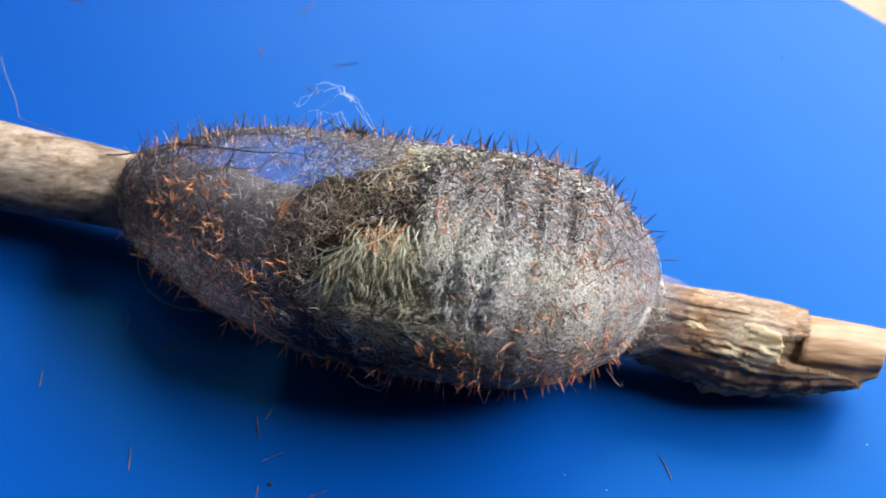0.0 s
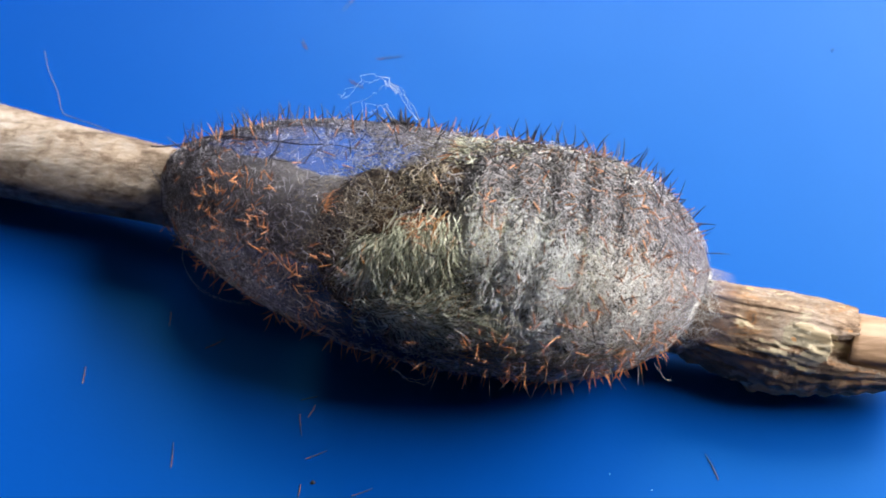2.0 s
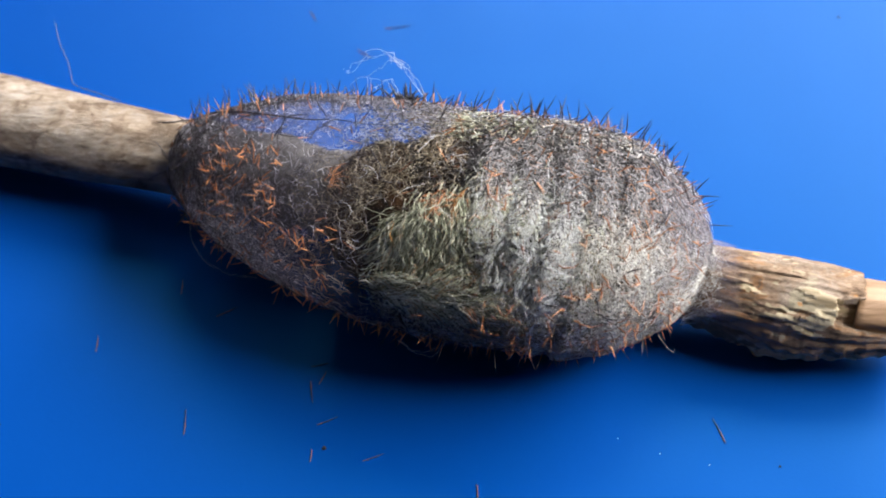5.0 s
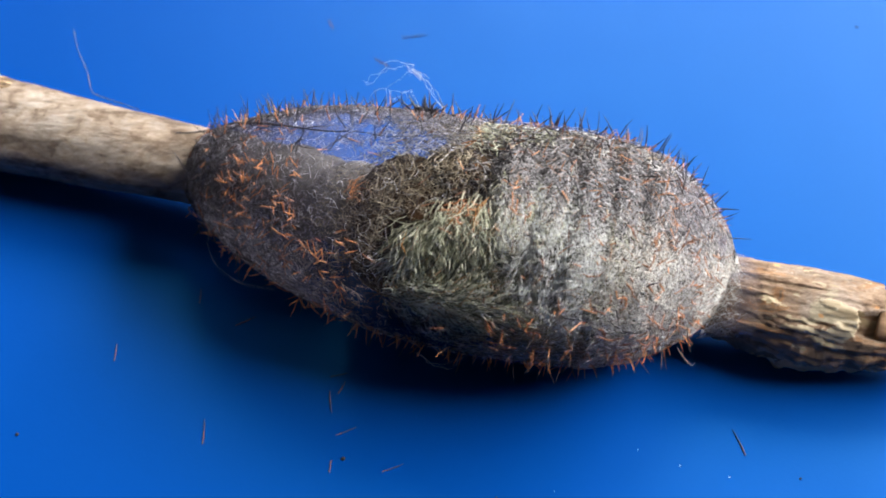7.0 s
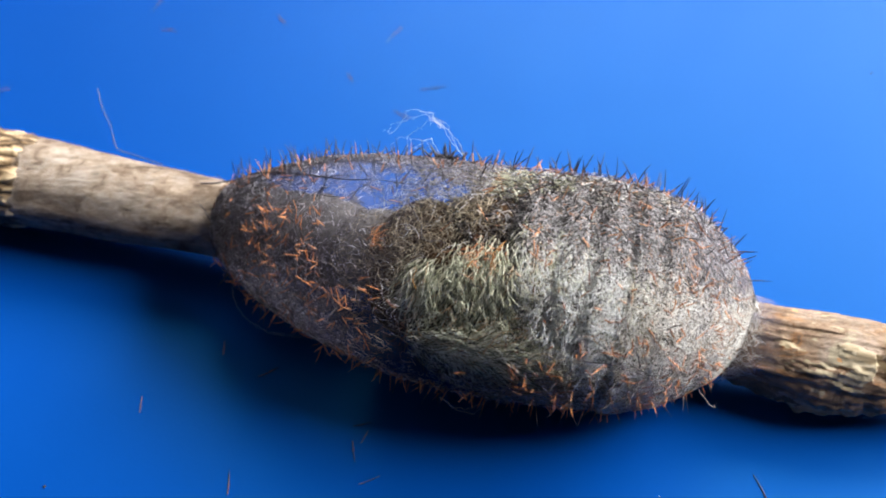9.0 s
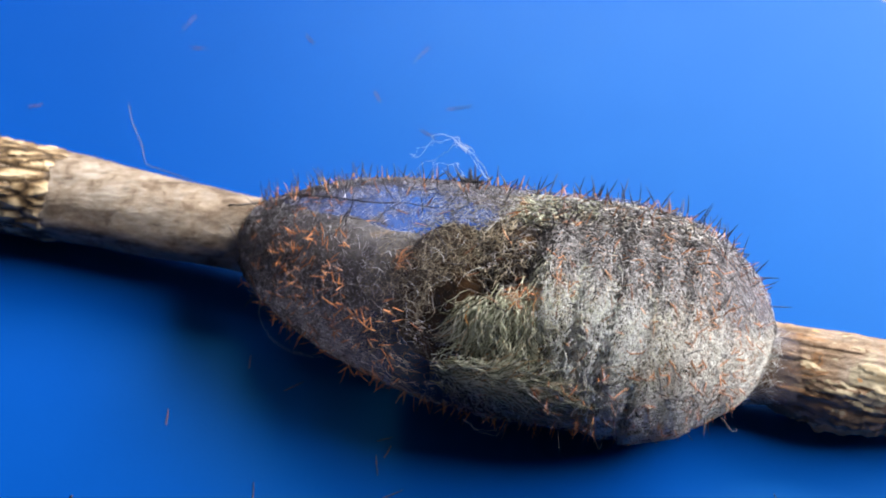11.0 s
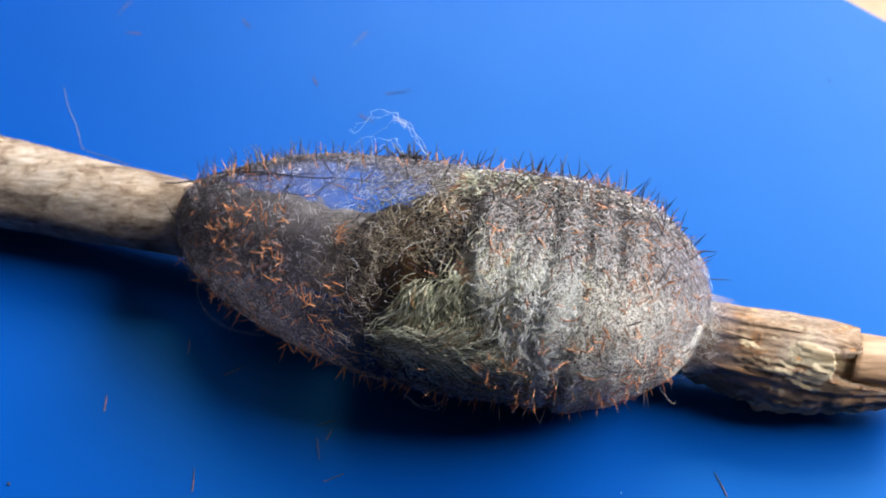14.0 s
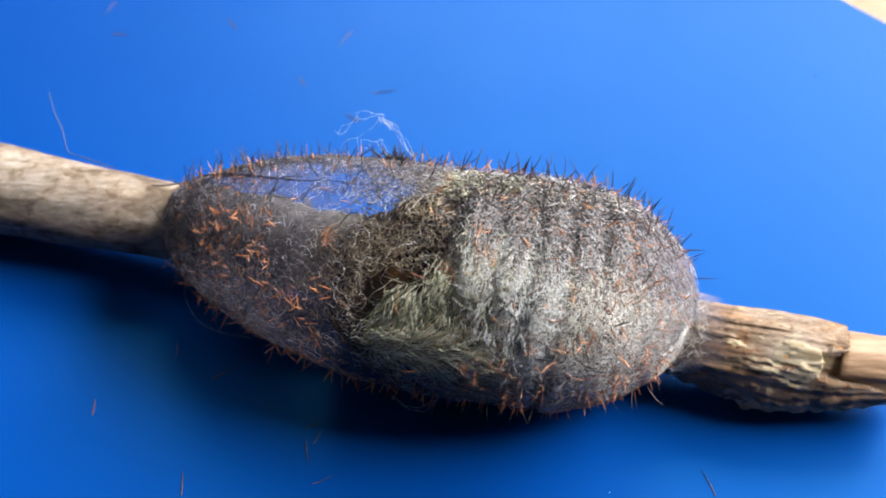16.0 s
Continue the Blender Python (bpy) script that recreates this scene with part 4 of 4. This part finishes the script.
    pts[:, 1:] += r.normal(0, crinkle, (count, k - 1, 3)) * ln[:, None]
    return kept_inside(pts, swell)


def curtain(count, x0, x1, a0, a1, length, drift, seed, lo=0.88, hi=1.0, wave=0.018, k=6):
    """Paths of hairs that hang side by side down the near side, just under the silk."""
    r = np.random.RandomState(seed)
    x, a = r.uniform(x0, x1, count), r.uniform(a0, a1, count)
    deep, ln = 1 - r.uniform(lo, hi, count), r.uniform(0.6, 1.15, count) * length
    slant, phase, beat = drift + r.normal(0, 0.12, count), r.uniform(0, 6.3, count), r.uniform(3, 8, count)
    pts = []
    for q in np.linspace(0, 1, k):
        xq = x + slant * ln * q + wave * np.sin(phase + beat * q)
        aq = a + np.degrees(ln * q / 1.25)
        pts.append(skin(xq, aq) - outward(xq, aq) * (deep + 0.05 * (1 - math.sin(math.pi * q)))[:, None] * 1.25)
    return np.stack(pts, 1)


SEGMENTS = []


def wall_place(points):
    """The x and angle of the wall nearest to each point."""
    x = np.clip(points[:, 0], -3.0, 3.05)
    for _ in range(4):
        x = np.clip(points[:, 0] - V[0] * ((points - centre(x)) @ V), -3.0, 3.05)
    off = points - centre(x)
    return x, np.degrees(np.arctan2(off @ W, off @ V)) % 360


def outside_slot(paths, seed):
    """Few hairs grow in the slot under the fold's fringe."""
    x, a = wall_place(paths[:, 0])
    edge = np.interp(x, (0.1, 0.59, 1.03, 1.4), (160, 161, 163, 165))
    slot = (x < 1.35) & (a > edge + 4) & (a < edge + np.interp(x, (0.1, 0.8, 1.35), (22, 20, 6)))
    return ~slot | (np.random.RandomState(seed).uniform(0, 1, len(x)) < 0.10)


def outside_hollow(paths):
    """Bare skin shows in the hollow beside the crest."""
    x, a = wall_place(paths[:, 0])
    x2, a2 = wall_place(paths[:, -1])
    return (((x + 0.22) / 0.25) ** 2 + ((a - 128) / 11) ** 2 > 1) & (((x2 + 0.22) / 0.25) ** 2 + ((a2 - 128) / 11) ** 2 > 1)


def fan(count, x, a, lo, hi, length, seed, jitter=0.07, bend=0.5, k=6):
    """Paths that spread like a brush from a spot on the wall; lo and hi in degrees, 90 up over the back."""
    r = np.random.RandomState(seed)
    x0, a0 = x + r.normal(0, jitter, count), a + np.degrees(r.normal(0, jitter, count)) / 1.25
    way, turn = np.radians(r.uniform(lo, hi, count)), r.normal(0, bend, count)
    ln, deep = r.uniform(0.35, 1.1, count) * length, r.uniform(0.0, 0.12, count)
    pts = []
    for q in np.linspace(0, 1, k):
        pts.append((x0.copy(), a0.copy(), deep + 0.10 * (1 - math.sin(math.pi * (0.15 + 0.7 * q)))))
        h = way + turn * q + r.normal(0, 0.22, count)
        x0, a0 = x0 + ln / (k - 1) * np.cos(h), a0 - np.degrees(ln / (k - 1) * np.sin(h)) / 1.25
    return np.stack([skin(xq, aq) - outward(xq, aq) * d[:, None] for xq, aq, d in pts], 1)



def build_caterpillar():
    cat = thing("caterpillar", "grey hairy caterpillar curled up inside the silk cocoon", "caterpillar")
    down = -UP

    def segment(name, c, axes, body_mat, hair_mat, count, comb, spread, length, seed, follow, lift=0.35, radius=0.0085, swell=0.965, curl=0.25, second=None, part_of=None, crinkle=0.10):
        c = np.asarray(c, float)
        ob = blob(name, c, axes, body_mat, cat, seed)
        paths = hair(count, c, axes, seed, comb, spread, length, lift, swell, curl, crinkle=crinkle)
        if part_of:  # only below a line across the piece, with a ragged border
            height = (paths[:, 0] - c) @ UP
            paths = paths[height < part_of[1] * (1 + np.random.RandomState(seed).uniform(-0.7, 0.7, count))]
        if name == "body_segment":
            along = (paths[:, 0] - c) @ U
            along = np.where((along < 0) & (c[0] < 0.8), 0, np.abs(along))  # thin in the creases between the rings
            paths = paths[outside_slot(paths, seed) & ((along < 0.14) | (np.random.RandomState(seed + 1).uniform(0, 1, len(paths)) < 0.66))]
        elif name in ("rear_segment", "head"):
            paths = paths[outside_hollow(paths)]
        rad = np.random.RandomState(seed).uniform(0.6, 1.25, len(paths)) * radius
        if isinstance(hair_mat, tuple):  # two kinds of hair grow among each other
            first = np.random.RandomState(seed + 7).uniform(0, 1, len(paths)) < hair_mat[2]
            strands("hair", paths[~first], rad[~first], hair_mat[1], ob, "", origin=c)
            paths, rad, hair_mat = paths[first], rad[first], hair_mat[0]
        strands("hair", paths, rad, hair_mat, ob, "", origin=c)
        if second:
            mat, n2 = second
            paths = hair(n2, c, axes, seed + 50, comb, spread * 1.8, 0.17, lift * 1.5, swell + 0.01, curl)
            strands("bristle_tuft", paths, np.full(n2, 0.0075), mat, ob, "", origin=c)
        SEGMENTS.append((ob, c, follow))
        return ob

    # the body: overlapping rings from the tuft to the blunt end
    xs = (0.62, 0.98, 1.33, 1.67, 2.00, 2.32, 2.60)
    for i, x in enumerate(xs):
        g = float(girth(np.array(x)))
        rise = float(np.interp(x, (0.6, 1.0, 1.5), (0.22, 0.16, 0.0)))  # the fold below leaves a hollow under the first rings
        c = centre(np.array(x)) + 0.02 * W + rise * UP
        axes = (0.46, g * 0.98 - rise, g * 0.97)
        segment("body_segment", c, axes, SKIN, ((GREEN_HAIR, HAIR, 0.45), (GREEN_HAIR, HAIR, 0.22), (GREEN_HAIR, HAIR, 0.12), (BEIGE_HAIR, GREEN_HAIR, 0.85), BEIGE_HAIR, BEIGE_HAIR, BEIGE_HAIR)[i], (8500, 9500, 10000)[i] if i < 3 else 8500, down * 1.0 - 0.12 * U, 0.75, 0.17 if i < 3 else 0.15 if i < 5 else 0.125, 100 + i, "body", 0.7, 0.0045, 0.995, 0.6, second=(ORANGE, 12 if i < 3 else 24), part_of=(-9, 0.26 * g), crinkle=0.075)
        # the darker, finer hair of the back
        ob = SEGMENTS[-1][0]
        back = hair(7000, c, axes, 300 + i, UP * -0.8 + 0.2 * U, 0.7, 0.12, 0.6, 0.996, 0.5, crinkle=0.16)
        height = (back[:, 0] - c) @ UP
        keep = height > 0.02 * g + np.random.RandomState(i).uniform(0, 0.40, len(height)) * g
        if 0 < i < 6:
            long = curtain(190, x - 0.20, x + 0.20, 118, 174, 0.20, -0.1, 400 + i, 0.93, 1.0, 0.022)
            long = long[outside_slot(long, i)]
            strands("long_hair", long, np.random.RandomState(i).uniform(0.004, 0.0076, len(long)), HAIR if i < 4 else BEIGE_HAIR, ob, "", origin=c)
        dark = hair(26, c, axes, 500 + i, -UP + 0.5 * U, 0.6, 0.34, 0.5, 1.0, 1.0, k=6, crinkle=0.02)
        dark = dark[((dark[:, 0] - c) @ UP) > 0.25 * g]
        strands("dark_bristle", dark, np.full(len(dark), 0.0065), BLACK, ob, "", origin=c)
        strands("back_hair", back[keep], np.random.uniform(0.0035, 0.007, keep.sum()), DARK_HAIR, ob, "", origin=c)
    # the far bend under the upper wall
    segment("rear_segment", (0.62, 0.86, 1.72), (0.62, 0.46, 0.50), SKIN, GREEN_HAIR, 3600, U * 0.9 + UP * 0.1, 0.4, 0.28, 201, "body", 0.4, 0.006, 0.985)
    segment("rear_segment", (0.14, 0.45, 1.70), (0.52, 0.56, 0.66), HEAD_SKIN, TANGLE, 500, U * 0.2 - UP * 0.7, 0.9, 0.18, 202, "body", 0.55, 0.0058, 0.975, 0.6, second=(DARK_HAIR, 350))
    crest = segment("crest_tuft", (0.14, -0.24, 1.60), (0.36, 0.52, 0.60), SKIN, GREEN_HAIR, 260, down * 1.0, 0.3, 0.2, 204, "crest", 0.6, 0.008, 0.97, 0.2, second=(ORANGE, 70))
    c = np.array((0.14, -0.24, 1.60))
    brush = np.concatenate([fan(200, 0.02, 121, -116, -70, 0.74, 411, 0.11, 0.8), fan(240, 0.30, 119, -112, -58, 0.78, 415, 0.12, 0.8), curtain(330, -0.10, 0.60, 118, 152, 0.26, 0.1, 413, 0.92, 1.02, 0.04)])
    strands("long_hair", brush, np.random.RandomState(1).uniform(0.0032, 0.0072, len(brush)), GREEN_HAIR, crest, "", origin=c)
    rust = fan(85, 0.12, 117, -200, 20, 0.16, 416, 0.09, 0.6)
    strands("bristle_tuft", rust, np.full(len(rust), 0.0062), ORANGE, crest, "rusty bristles crowning the tuft", origin=c)
    side = segment("side_tuft", (-0.28, -0.52, 1.30), (0.32, 0.44, 0.52), SKIN, GREEN_HAIR, 260, down * 0.8 - U * 0.5, 0.4, 0.2, 205, "tuft", 0.6, 0.008, 0.96, 0.3, second=(ORANGE, 25))
    c = np.array((-0.28, -0.52, 1.30))
    brush = np.concatenate([fan(240, -0.17, 134, -130, -78, 0.58, 412, 0.09, 0.6), fan(220, -0.04, 148, -140, -60, 0.36, 414, 0.11, 0.8)])
    strands("long_hair", brush, np.random.RandomState(2).uniform(0.0035, 0.0080, len(brush)), GREEN_HAIR, side, "", origin=c)
    segment("under_segment", (-0.02, -0.46, 0.98), (0.62, 0.44, 0.46), SKIN, (DARK_HAIR, GREEN_HAIR, 0.55), 1500, -UP * 0.5 + U * 0.6, 0.8, 0.2, 207, "body", 0.5, 0.005, 0.97, 0.5)
    # pale fringe along the fold
    fold = segment("fold", (0.30, -0.74, 1.10), (0.55, 0.10, 0.32), SKIN, (DARK_HAIR, GREEN_HAIR, 0.5), 800, U * 0.8 - UP * 0.3, 0.6, 0.24, 206, "body", 0.5, 0.0065, 0.985, 0.5)
    r = np.random.RandomState(61)
    n, q = 620, np.linspace(0, 1, 7)
    x0, ln, off = np.clip(r.normal(0.22, 0.34, n), -0.45, 0.9), r.uniform(0.2, 0.6, n), r.normal(0, 4.0, n)
    xs = x0[:, None] + ln[:, None] * q
    an = np.interp(xs, (0.02, 0.59, 1.03, 1.4), (159, 160, 162, 164)) + off[:, None] + r.normal(0, 9, (n, 1)) * q + r.normal(0, 1.2, (n, 7))
    strands("fringe", skin(xs, an, 1.0) - outward(xs, an) * r.uniform(0, 0.05, (n, 1, 1)), r.uniform(0.003, 0.006, n), GREEN_HAIR, fold, "", origin=np.array((0.30, -0.74, 1.10)))
    # the head end, bent down and nearly bare
    segment("head", (-0.48, 0.20, 1.36), (0.66, 0.80, 0.72), HEAD_SKIN, TANGLE, 120, -UP * 0.6 - U * 0.5, 1.6, 0.35, 203, "head", 0.7, 0.005, 0.93, 0.9)
    # looped silk spun before the head
    for name, n, k, low, high, mat, thin, thick, seed, label in (
            ("silk_loops", 700, 8, 0.015, 0.036, TANGLE, 0.0024, 0.0044, 31, "looped brown threads over the dark head"),
            ("silk_net", 400, 14, 0.016, 0.030, NET, 0.0015, 0.0029, 32, "loose net of pale looped threads")):
        r = np.random.RandomState(seed)
        x = np.clip(r.normal(-0.50, 0.36, n), -1.25, 0.35)
        a = 112 + (x + 0.6) * -34 + r.normal(0, 20, n)
        clear = ((a < 130) | (x < -0.40)) & (a > 84)  # nothing is spun over the tufts
        x, a, n = x[clear], a[clear], clear.sum()
        h, curl = r.uniform(0, 2 * math.pi, n), r.normal(0, 1, n) * 0.30
        step = r.uniform(low, high, n)
        depth = r.choice((0.985, 0.95, 0.90, 0.84), n)
        pts = []
        for q in range(k):
            pts.append(skin(x, a) - outward(x, a) * (1 - depth + r.normal(0, 0.012, n))[:, None] * 1.2)
            h = h + curl + r.normal(0, 0.40, n)
            x, a = x + step * np.cos(h), a + np.degrees(step * np.sin(h) / 1.2)
        loops = np.stack(pts, 1)
        xe, ae = wall_place(loops[:, -1])
        loops = loops[outside_hollow(loops) & ((ae < 126) | (xe < -0.45))]
        c = np.array((-0.6, 0.0, 2.0))
        ob = strands(name, loops, r.uniform(thin, thick, len(loops)), mat, cat, label, 3, (1, 1, 1), "", c)
        ob.matrix_basis = Matrix.Translation(Vector(c) * CM)
        SEGMENTS.append((ob, c, "head"))
    return cat


# ---------------------------------------------------------------- shed bristles on the board
def build_litter():
    def bristle(x, y, angle, black, length=0.27, width=0.0085):
        """A bristle lying flat; its black end points along the angle."""
        ob = new("bristle", spine_mesh(0, black, length, width, 0.08, (0.8, 1.0, 1.0, 0.5), (SHADED_ORANGE, BLACK)))
        d = Vector((math.cos(radians(angle)), math.sin(radians(angle)), 0))
        m = d.to_track_quat("Z", "Y").to_matrix().to_4x4()
        ob.matrix_world = Matrix.Translation(Vector(((x - d.x * length / 2) * CM, (y - d.y * length / 2) * CM, width * CM))) @ m
        tagged(ob, "shed orange and black bristle lying on blue board", "bristle", "shed bristles on the board")

    for row in ((-2.69, -1.63, 86, 0.5, 0.31), (3.14, -1.76, 105, 0.5, 0.33), (-1.21, -1.08, 60, 0.0, 0.18), (-1.34, -1.26, -88, 0.5, 0.28), (-1.14, -1.63, 20, 0.75, 0.25),
                (-0.63, -2.08, 18, 0.75, 0.24), (-0.45, 4.15, 5, 0.75, 0.34), (-1.55, 4.36, -70, 0.0, 0.20), (-3.77, -0.62, 84, 0.0, 0.22), (-2.88, 0.14, 85, 0.0, 0.2),
                (-2.34, -0.21, 25, 0.25, 0.26), (-1.25, -0.92, 10, 1.0, 0.2), (-4.23, 5.78, 235, 0.5, 0.32), (-4.04, 5.29, 170, 0.0, 0.22), (-2.52, 5.44, -60, 0.0, 0.22),
                (-0.99, 5.14, 230, 0.5, 0.36), (-6.12, 4.23, 10, 0.0, 0.2), (-0.87, 3.70, -40, 0.0, 0.24), (0.49, -2.52, 85, 0.0, 0.22), (-1.30, -2.05, 80, 0.0, 0.15)):
        bristle(*row)

    def speck(x, y, size, mat, label, category):
        bm = bmesh.new()
        bmesh.ops.create_icosphere(bm, subdivisions=2, radius=size * CM)
        for v in bm.verts:
            v.co *= 1 + 0.5 * noise.noise(v.co * 4000 + Vector((x, y, 0)))
            v.co.z *= 0.6
        ob = part("speck" if mat is SPECK else "crumb", bm, mat)
        ob.location = (x * CM, y * CM, size * CM * 0.5)
        tagged(ob, label, category, "specks on the board")

    for x, y, size in ((2.02, -1.85, 0.007), (2.46, -2.04, 0.007), (2.98, -2.18, 0.005), (5.40, -1.49, 0.007), (1.1, -2.35, 0.005)):
        speck(x, y, size, SPECK, "tiny white speck lying on the blue board", "speck")
    for x, y, size in ((-4.73, -1.66, 0.018), (3.74, -2.20, 0.014), (-1.17, -1.96, 0.022), (5.28, 4.32, 0.015)):
        speck(x, y, size, CRUMB, "tiny dark crumb lying on the blue board", "crumb")

    # a hair that clings to the stick
    line = np.array(((-3.6, 1.94, 1.19), (-3.87, 2.05, 1.20), (-4.17, 2.16, 1.22), (-4.21, 2.30, 1.27), (-4.24, 2.42, 1.33), (-4.36, 2.65, 1.42), (-4.42, 2.88, 1.50)))
    q = np.linspace(0, 6, 25)
    path = np.stack([np.interp(q, np.arange(7), line[:, n]) for n in range(3)], -1)
    path[1:-1] = (path[:-2] + 2 * path[1:-1] + path[2:]) / 4
    ob = new("hair", arrays_mesh("hair", *tubes(path[None], [0.0052], 4, (0.8, 1, 0.8)), [TANGLE]))
    tagged(ob, "thin brown hair clinging to the grey stick", "hair")


# ---------------------------------------------------------------- a fly that runs across the board
def build_fly():
    fly = thing("fly", "tiny dark fly running across the blue board", "fly")

    def lump(name, c, axes):
        bm = bmesh.new()
        bmesh.ops.create_icosphere(bm, subdivisions=2, radius=1)
        for v in bm.verts:
            d = v.co * (1 + 0.08 * noise.noise(v.co * 3))
            v.co = Vector([(p + q * a) * CM for p, q, a in zip(c, d, axes)])
        for f in bm.faces:
            f.smooth = True
        part(name, bm, CRUMB, fly)

    lump("abdomen", (-0.055, 0, 0.045), (0.062, 0.030, 0.028))
    lump("thorax", (0.018, 0, 0.052), (0.034, 0.030, 0.030))
    lump("head", (0.062, 0, 0.050), (0.018, 0.026, 0.022))
    for side in (-1, 1):
        bm = bmesh.new()
        rim = [(0.02 - 0.075 * (1 - math.cos(a)), side * (0.030 + 0.028 * math.sin(a) + 0.018 * (1 - math.cos(a))), 0.082) for a in np.arange(10) * 2 * math.pi / 10]
        for z in (0.0, 0.002):
            bm.faces.new([bm.verts.new([v * CM for v in (x, y, h + z)]) for x, y, h in (rim if z else rim[::-1])])
        part("wing", bm, FLY_WING, fly, "smoky wing")
        for x, reach in ((0.05, 0.05), (0.01, 0.0), (-0.03, -0.06)):
            knee = (x + reach * 0.5, side * 0.065, 0.055)
            path = np.array(((x, side * 0.02, 0.04), knee, (x + reach, side * 0.085, 0.004)))
            strands("leg", path[None], [0.0045], CRUMB, fly, "", 4, (1, 0.9, 0.6), "")
    return fly


# ---------------------------------------------------------------- movement
# Seconds, then millimetres to the right and up across the line of sight.
BODY_WAY = ((0, 0, 0), (0.5, 0, -0.1), (1, 0.1, 0.3), (1.5, 0.2, 0.7), (2, 0.2, 0.6), (2.5, 0, 0.2), (3, -0.2, -0.5), (3.5, -0.3, -1.0), (4, -0.3, -1.05),
            (6.5, 0, -0.3), (7, 0.1, -0.5), (7.5, 0.3, -0.7), (8, 0.4, -0.5), (8.5, 0.6, -0.4), (9, 0.4, -0.35), (9.5, 0.4, -0.7),
            (12, 0.2, -2.0), (12.5, 0, -1.5), (13, -0.2, -1.1), (13.5, -0.3, -0.8), (14, -0.4, -0.5), (14.5, -0.2, -0.4), (15, -0.3, -0.5), (15.5, -0.4, -0.4), (16, -0.5, -0.4))
CREST_WAY = ((0, 0, 0), (0.5, -0.2, -0.1), (1, -0.1, 0.6), (1.5, -0.3, 1.1), (2, -0.3, 1.0), (2.5, -0.3, 0.6), (3, -0.5, -0.2), (3.5, -0.1, -0.7), (4, 0.4, -0.5),
             (6.5, 1.0, 0.5), (7, 0.9, 0.2), (7.5, 1.0, 0), (8, 1.1, 0.6), (8.5, 1.0, 0.6), (9, 0.7, 0.8), (9.5, 0.6, 0.6),
             (12, 3.8, -2.6), (12.5, 3.8, -2.0), (13, 4.0, -1.5), (13.5, 4.0, -1.1), (14, 4.0, -1.0), (14.5, 3.9, -0.8), (15, 3.9, -0.9), (15.5, 3.8, -0.8), (16, 3.8, -0.8))
TUFT_WAY = ((0, 0, 0), (0.5, -0.5, 0.1), (1, -0.8, 1.0), (1.5, -1.1, 1.5), (2, -1.4, 1.6), (2.5, -1.7, 1.5), (3, -1.7, 0.7), (3.5, -1.0, 0.3), (4, 0.7, 0.2),
            (6.5, 0, 0.9), (7, -0.3, 0.5), (7.5, -0.5, 0.6), (8, -0.8, 1.7), (8.5, -1.1, 1.8), (9, -1.3, 2.0), (9.5, -1.2, 1.8),
            (12, 3.0, -1.0), (12.5, 3.0, -0.5), (13, 2.6, -0.4), (13.5, 2.4, -0.4), (14, 2.2, -0.4), (14.5, 2.0, -0.5), (15, 1.8, -0.6), (15.5, 1.8, -0.6), (16, 1.8, -0.7))
HEAD_WAY = ((0, 0, 0), (0.5, 0, -0.1), (1, -0.1, 0.3), (1.5, -0.2, 0.4), (2, -0.3, 0.4), (2.5, -0.4, 0.3), (3, -0.4, -0.3), (3.5, -0.4, -0.2), (4, -0.4, 0.1),
            (6.5, 0, 0), (7, -0.2, -0.4), (7.5, -0.1, -0.5), (8, 0, 0), (8.5, 0.1, 0.1), (9, -0.3, 0.3), (9.5, -0.2, 0.3),
            (12, 0.1, -0.8), (12.5, 0, -0.4), (13, 0.3, -0.2), (13.5, 0.4, -0.1), (14, 0.6, -0.4), (14.5, 0.5, -0.6), (15, 0.2, -1.0), (15.5, 0.4, -1.0), (16, 0.4, -1.1))
WALL_WAY = ((0, 0, 0), (0.5, 0, -0.1), (1, 0.1, 0.2), (1.5, 0.2, 0.4), (2, 0.2, 0.45), (2.5, 0.05, 0.25), (3, 0, -0.1), (3.5, -0.15, -0.25), (4, -0.15, -0.2),
            (6.5, -0.25, -0.2), (7, -0.3, -0.4), (7.5, -0.25, -0.4), (8, -0.05, -0.15), (8.5, 0.1, -0.1), (9, -0.1, 0), (9.5, -0.15, -0.15),
            (12, -0.05, -0.8), (12.5, -0.1, -0.4), (13, -0.2, 0), (13.5, -0.2, 0.1), (14, -0.2, 0.05), (14.5, -0.1, 0.05), (15, -0.15, -0.05), (15.5, -0.2, 0.05), (16, -0.2, 0.1))
WAYS = {"body": BODY_WAY, "crest": CREST_WAY, "tuft": TUFT_WAY, "head": HEAD_WAY}


# Seconds, then the fly's place on the board in centimetres and its heading.
FLY_WAY = ((0, -5.5, 7.5, -50), (8.3, -5.5, 7.5, -50), (8.4, -4.09, 5.22, -50), (8.5, -3.64, 4.78, -60), (8.6, -3.21, 3.75, -68), (8.7, -2.94, 2.86, -70), (8.8, -1.4, 2.2, -40), (16, -1.4, 2.2, -40))


def motions():
    walk(FLY, [(t, pose(x * CM, y * CM, 0.0002, 0, 0, turn)) for t, x, y, turn in FLY_WAY])

    def shift(right, up, scale=1.0):
        return Vector((right * 0.001 * scale, *(0.001 * up * scale * UP[1:])))

    walk(COCOON, [(t, Matrix.Translation(shift(r, u) + Vector((0, 0, 0.0006)))) for t, r, u in WALL_WAY])
    for ob, c, follow in SEGMENTS:
        scale = 0.75 if c[0] > 2.3 else 1.0
        walk(ob, [(t, Matrix.Translation(Vector(c) * CM + shift(r, u, scale))) for t, r, u in WAYS[follow]])


build_room()
build_table()
build_board()
build_stick()
COCOON = build_cocoon()
build_caterpillar()
build_litter()
FLY = build_fly()
motions()
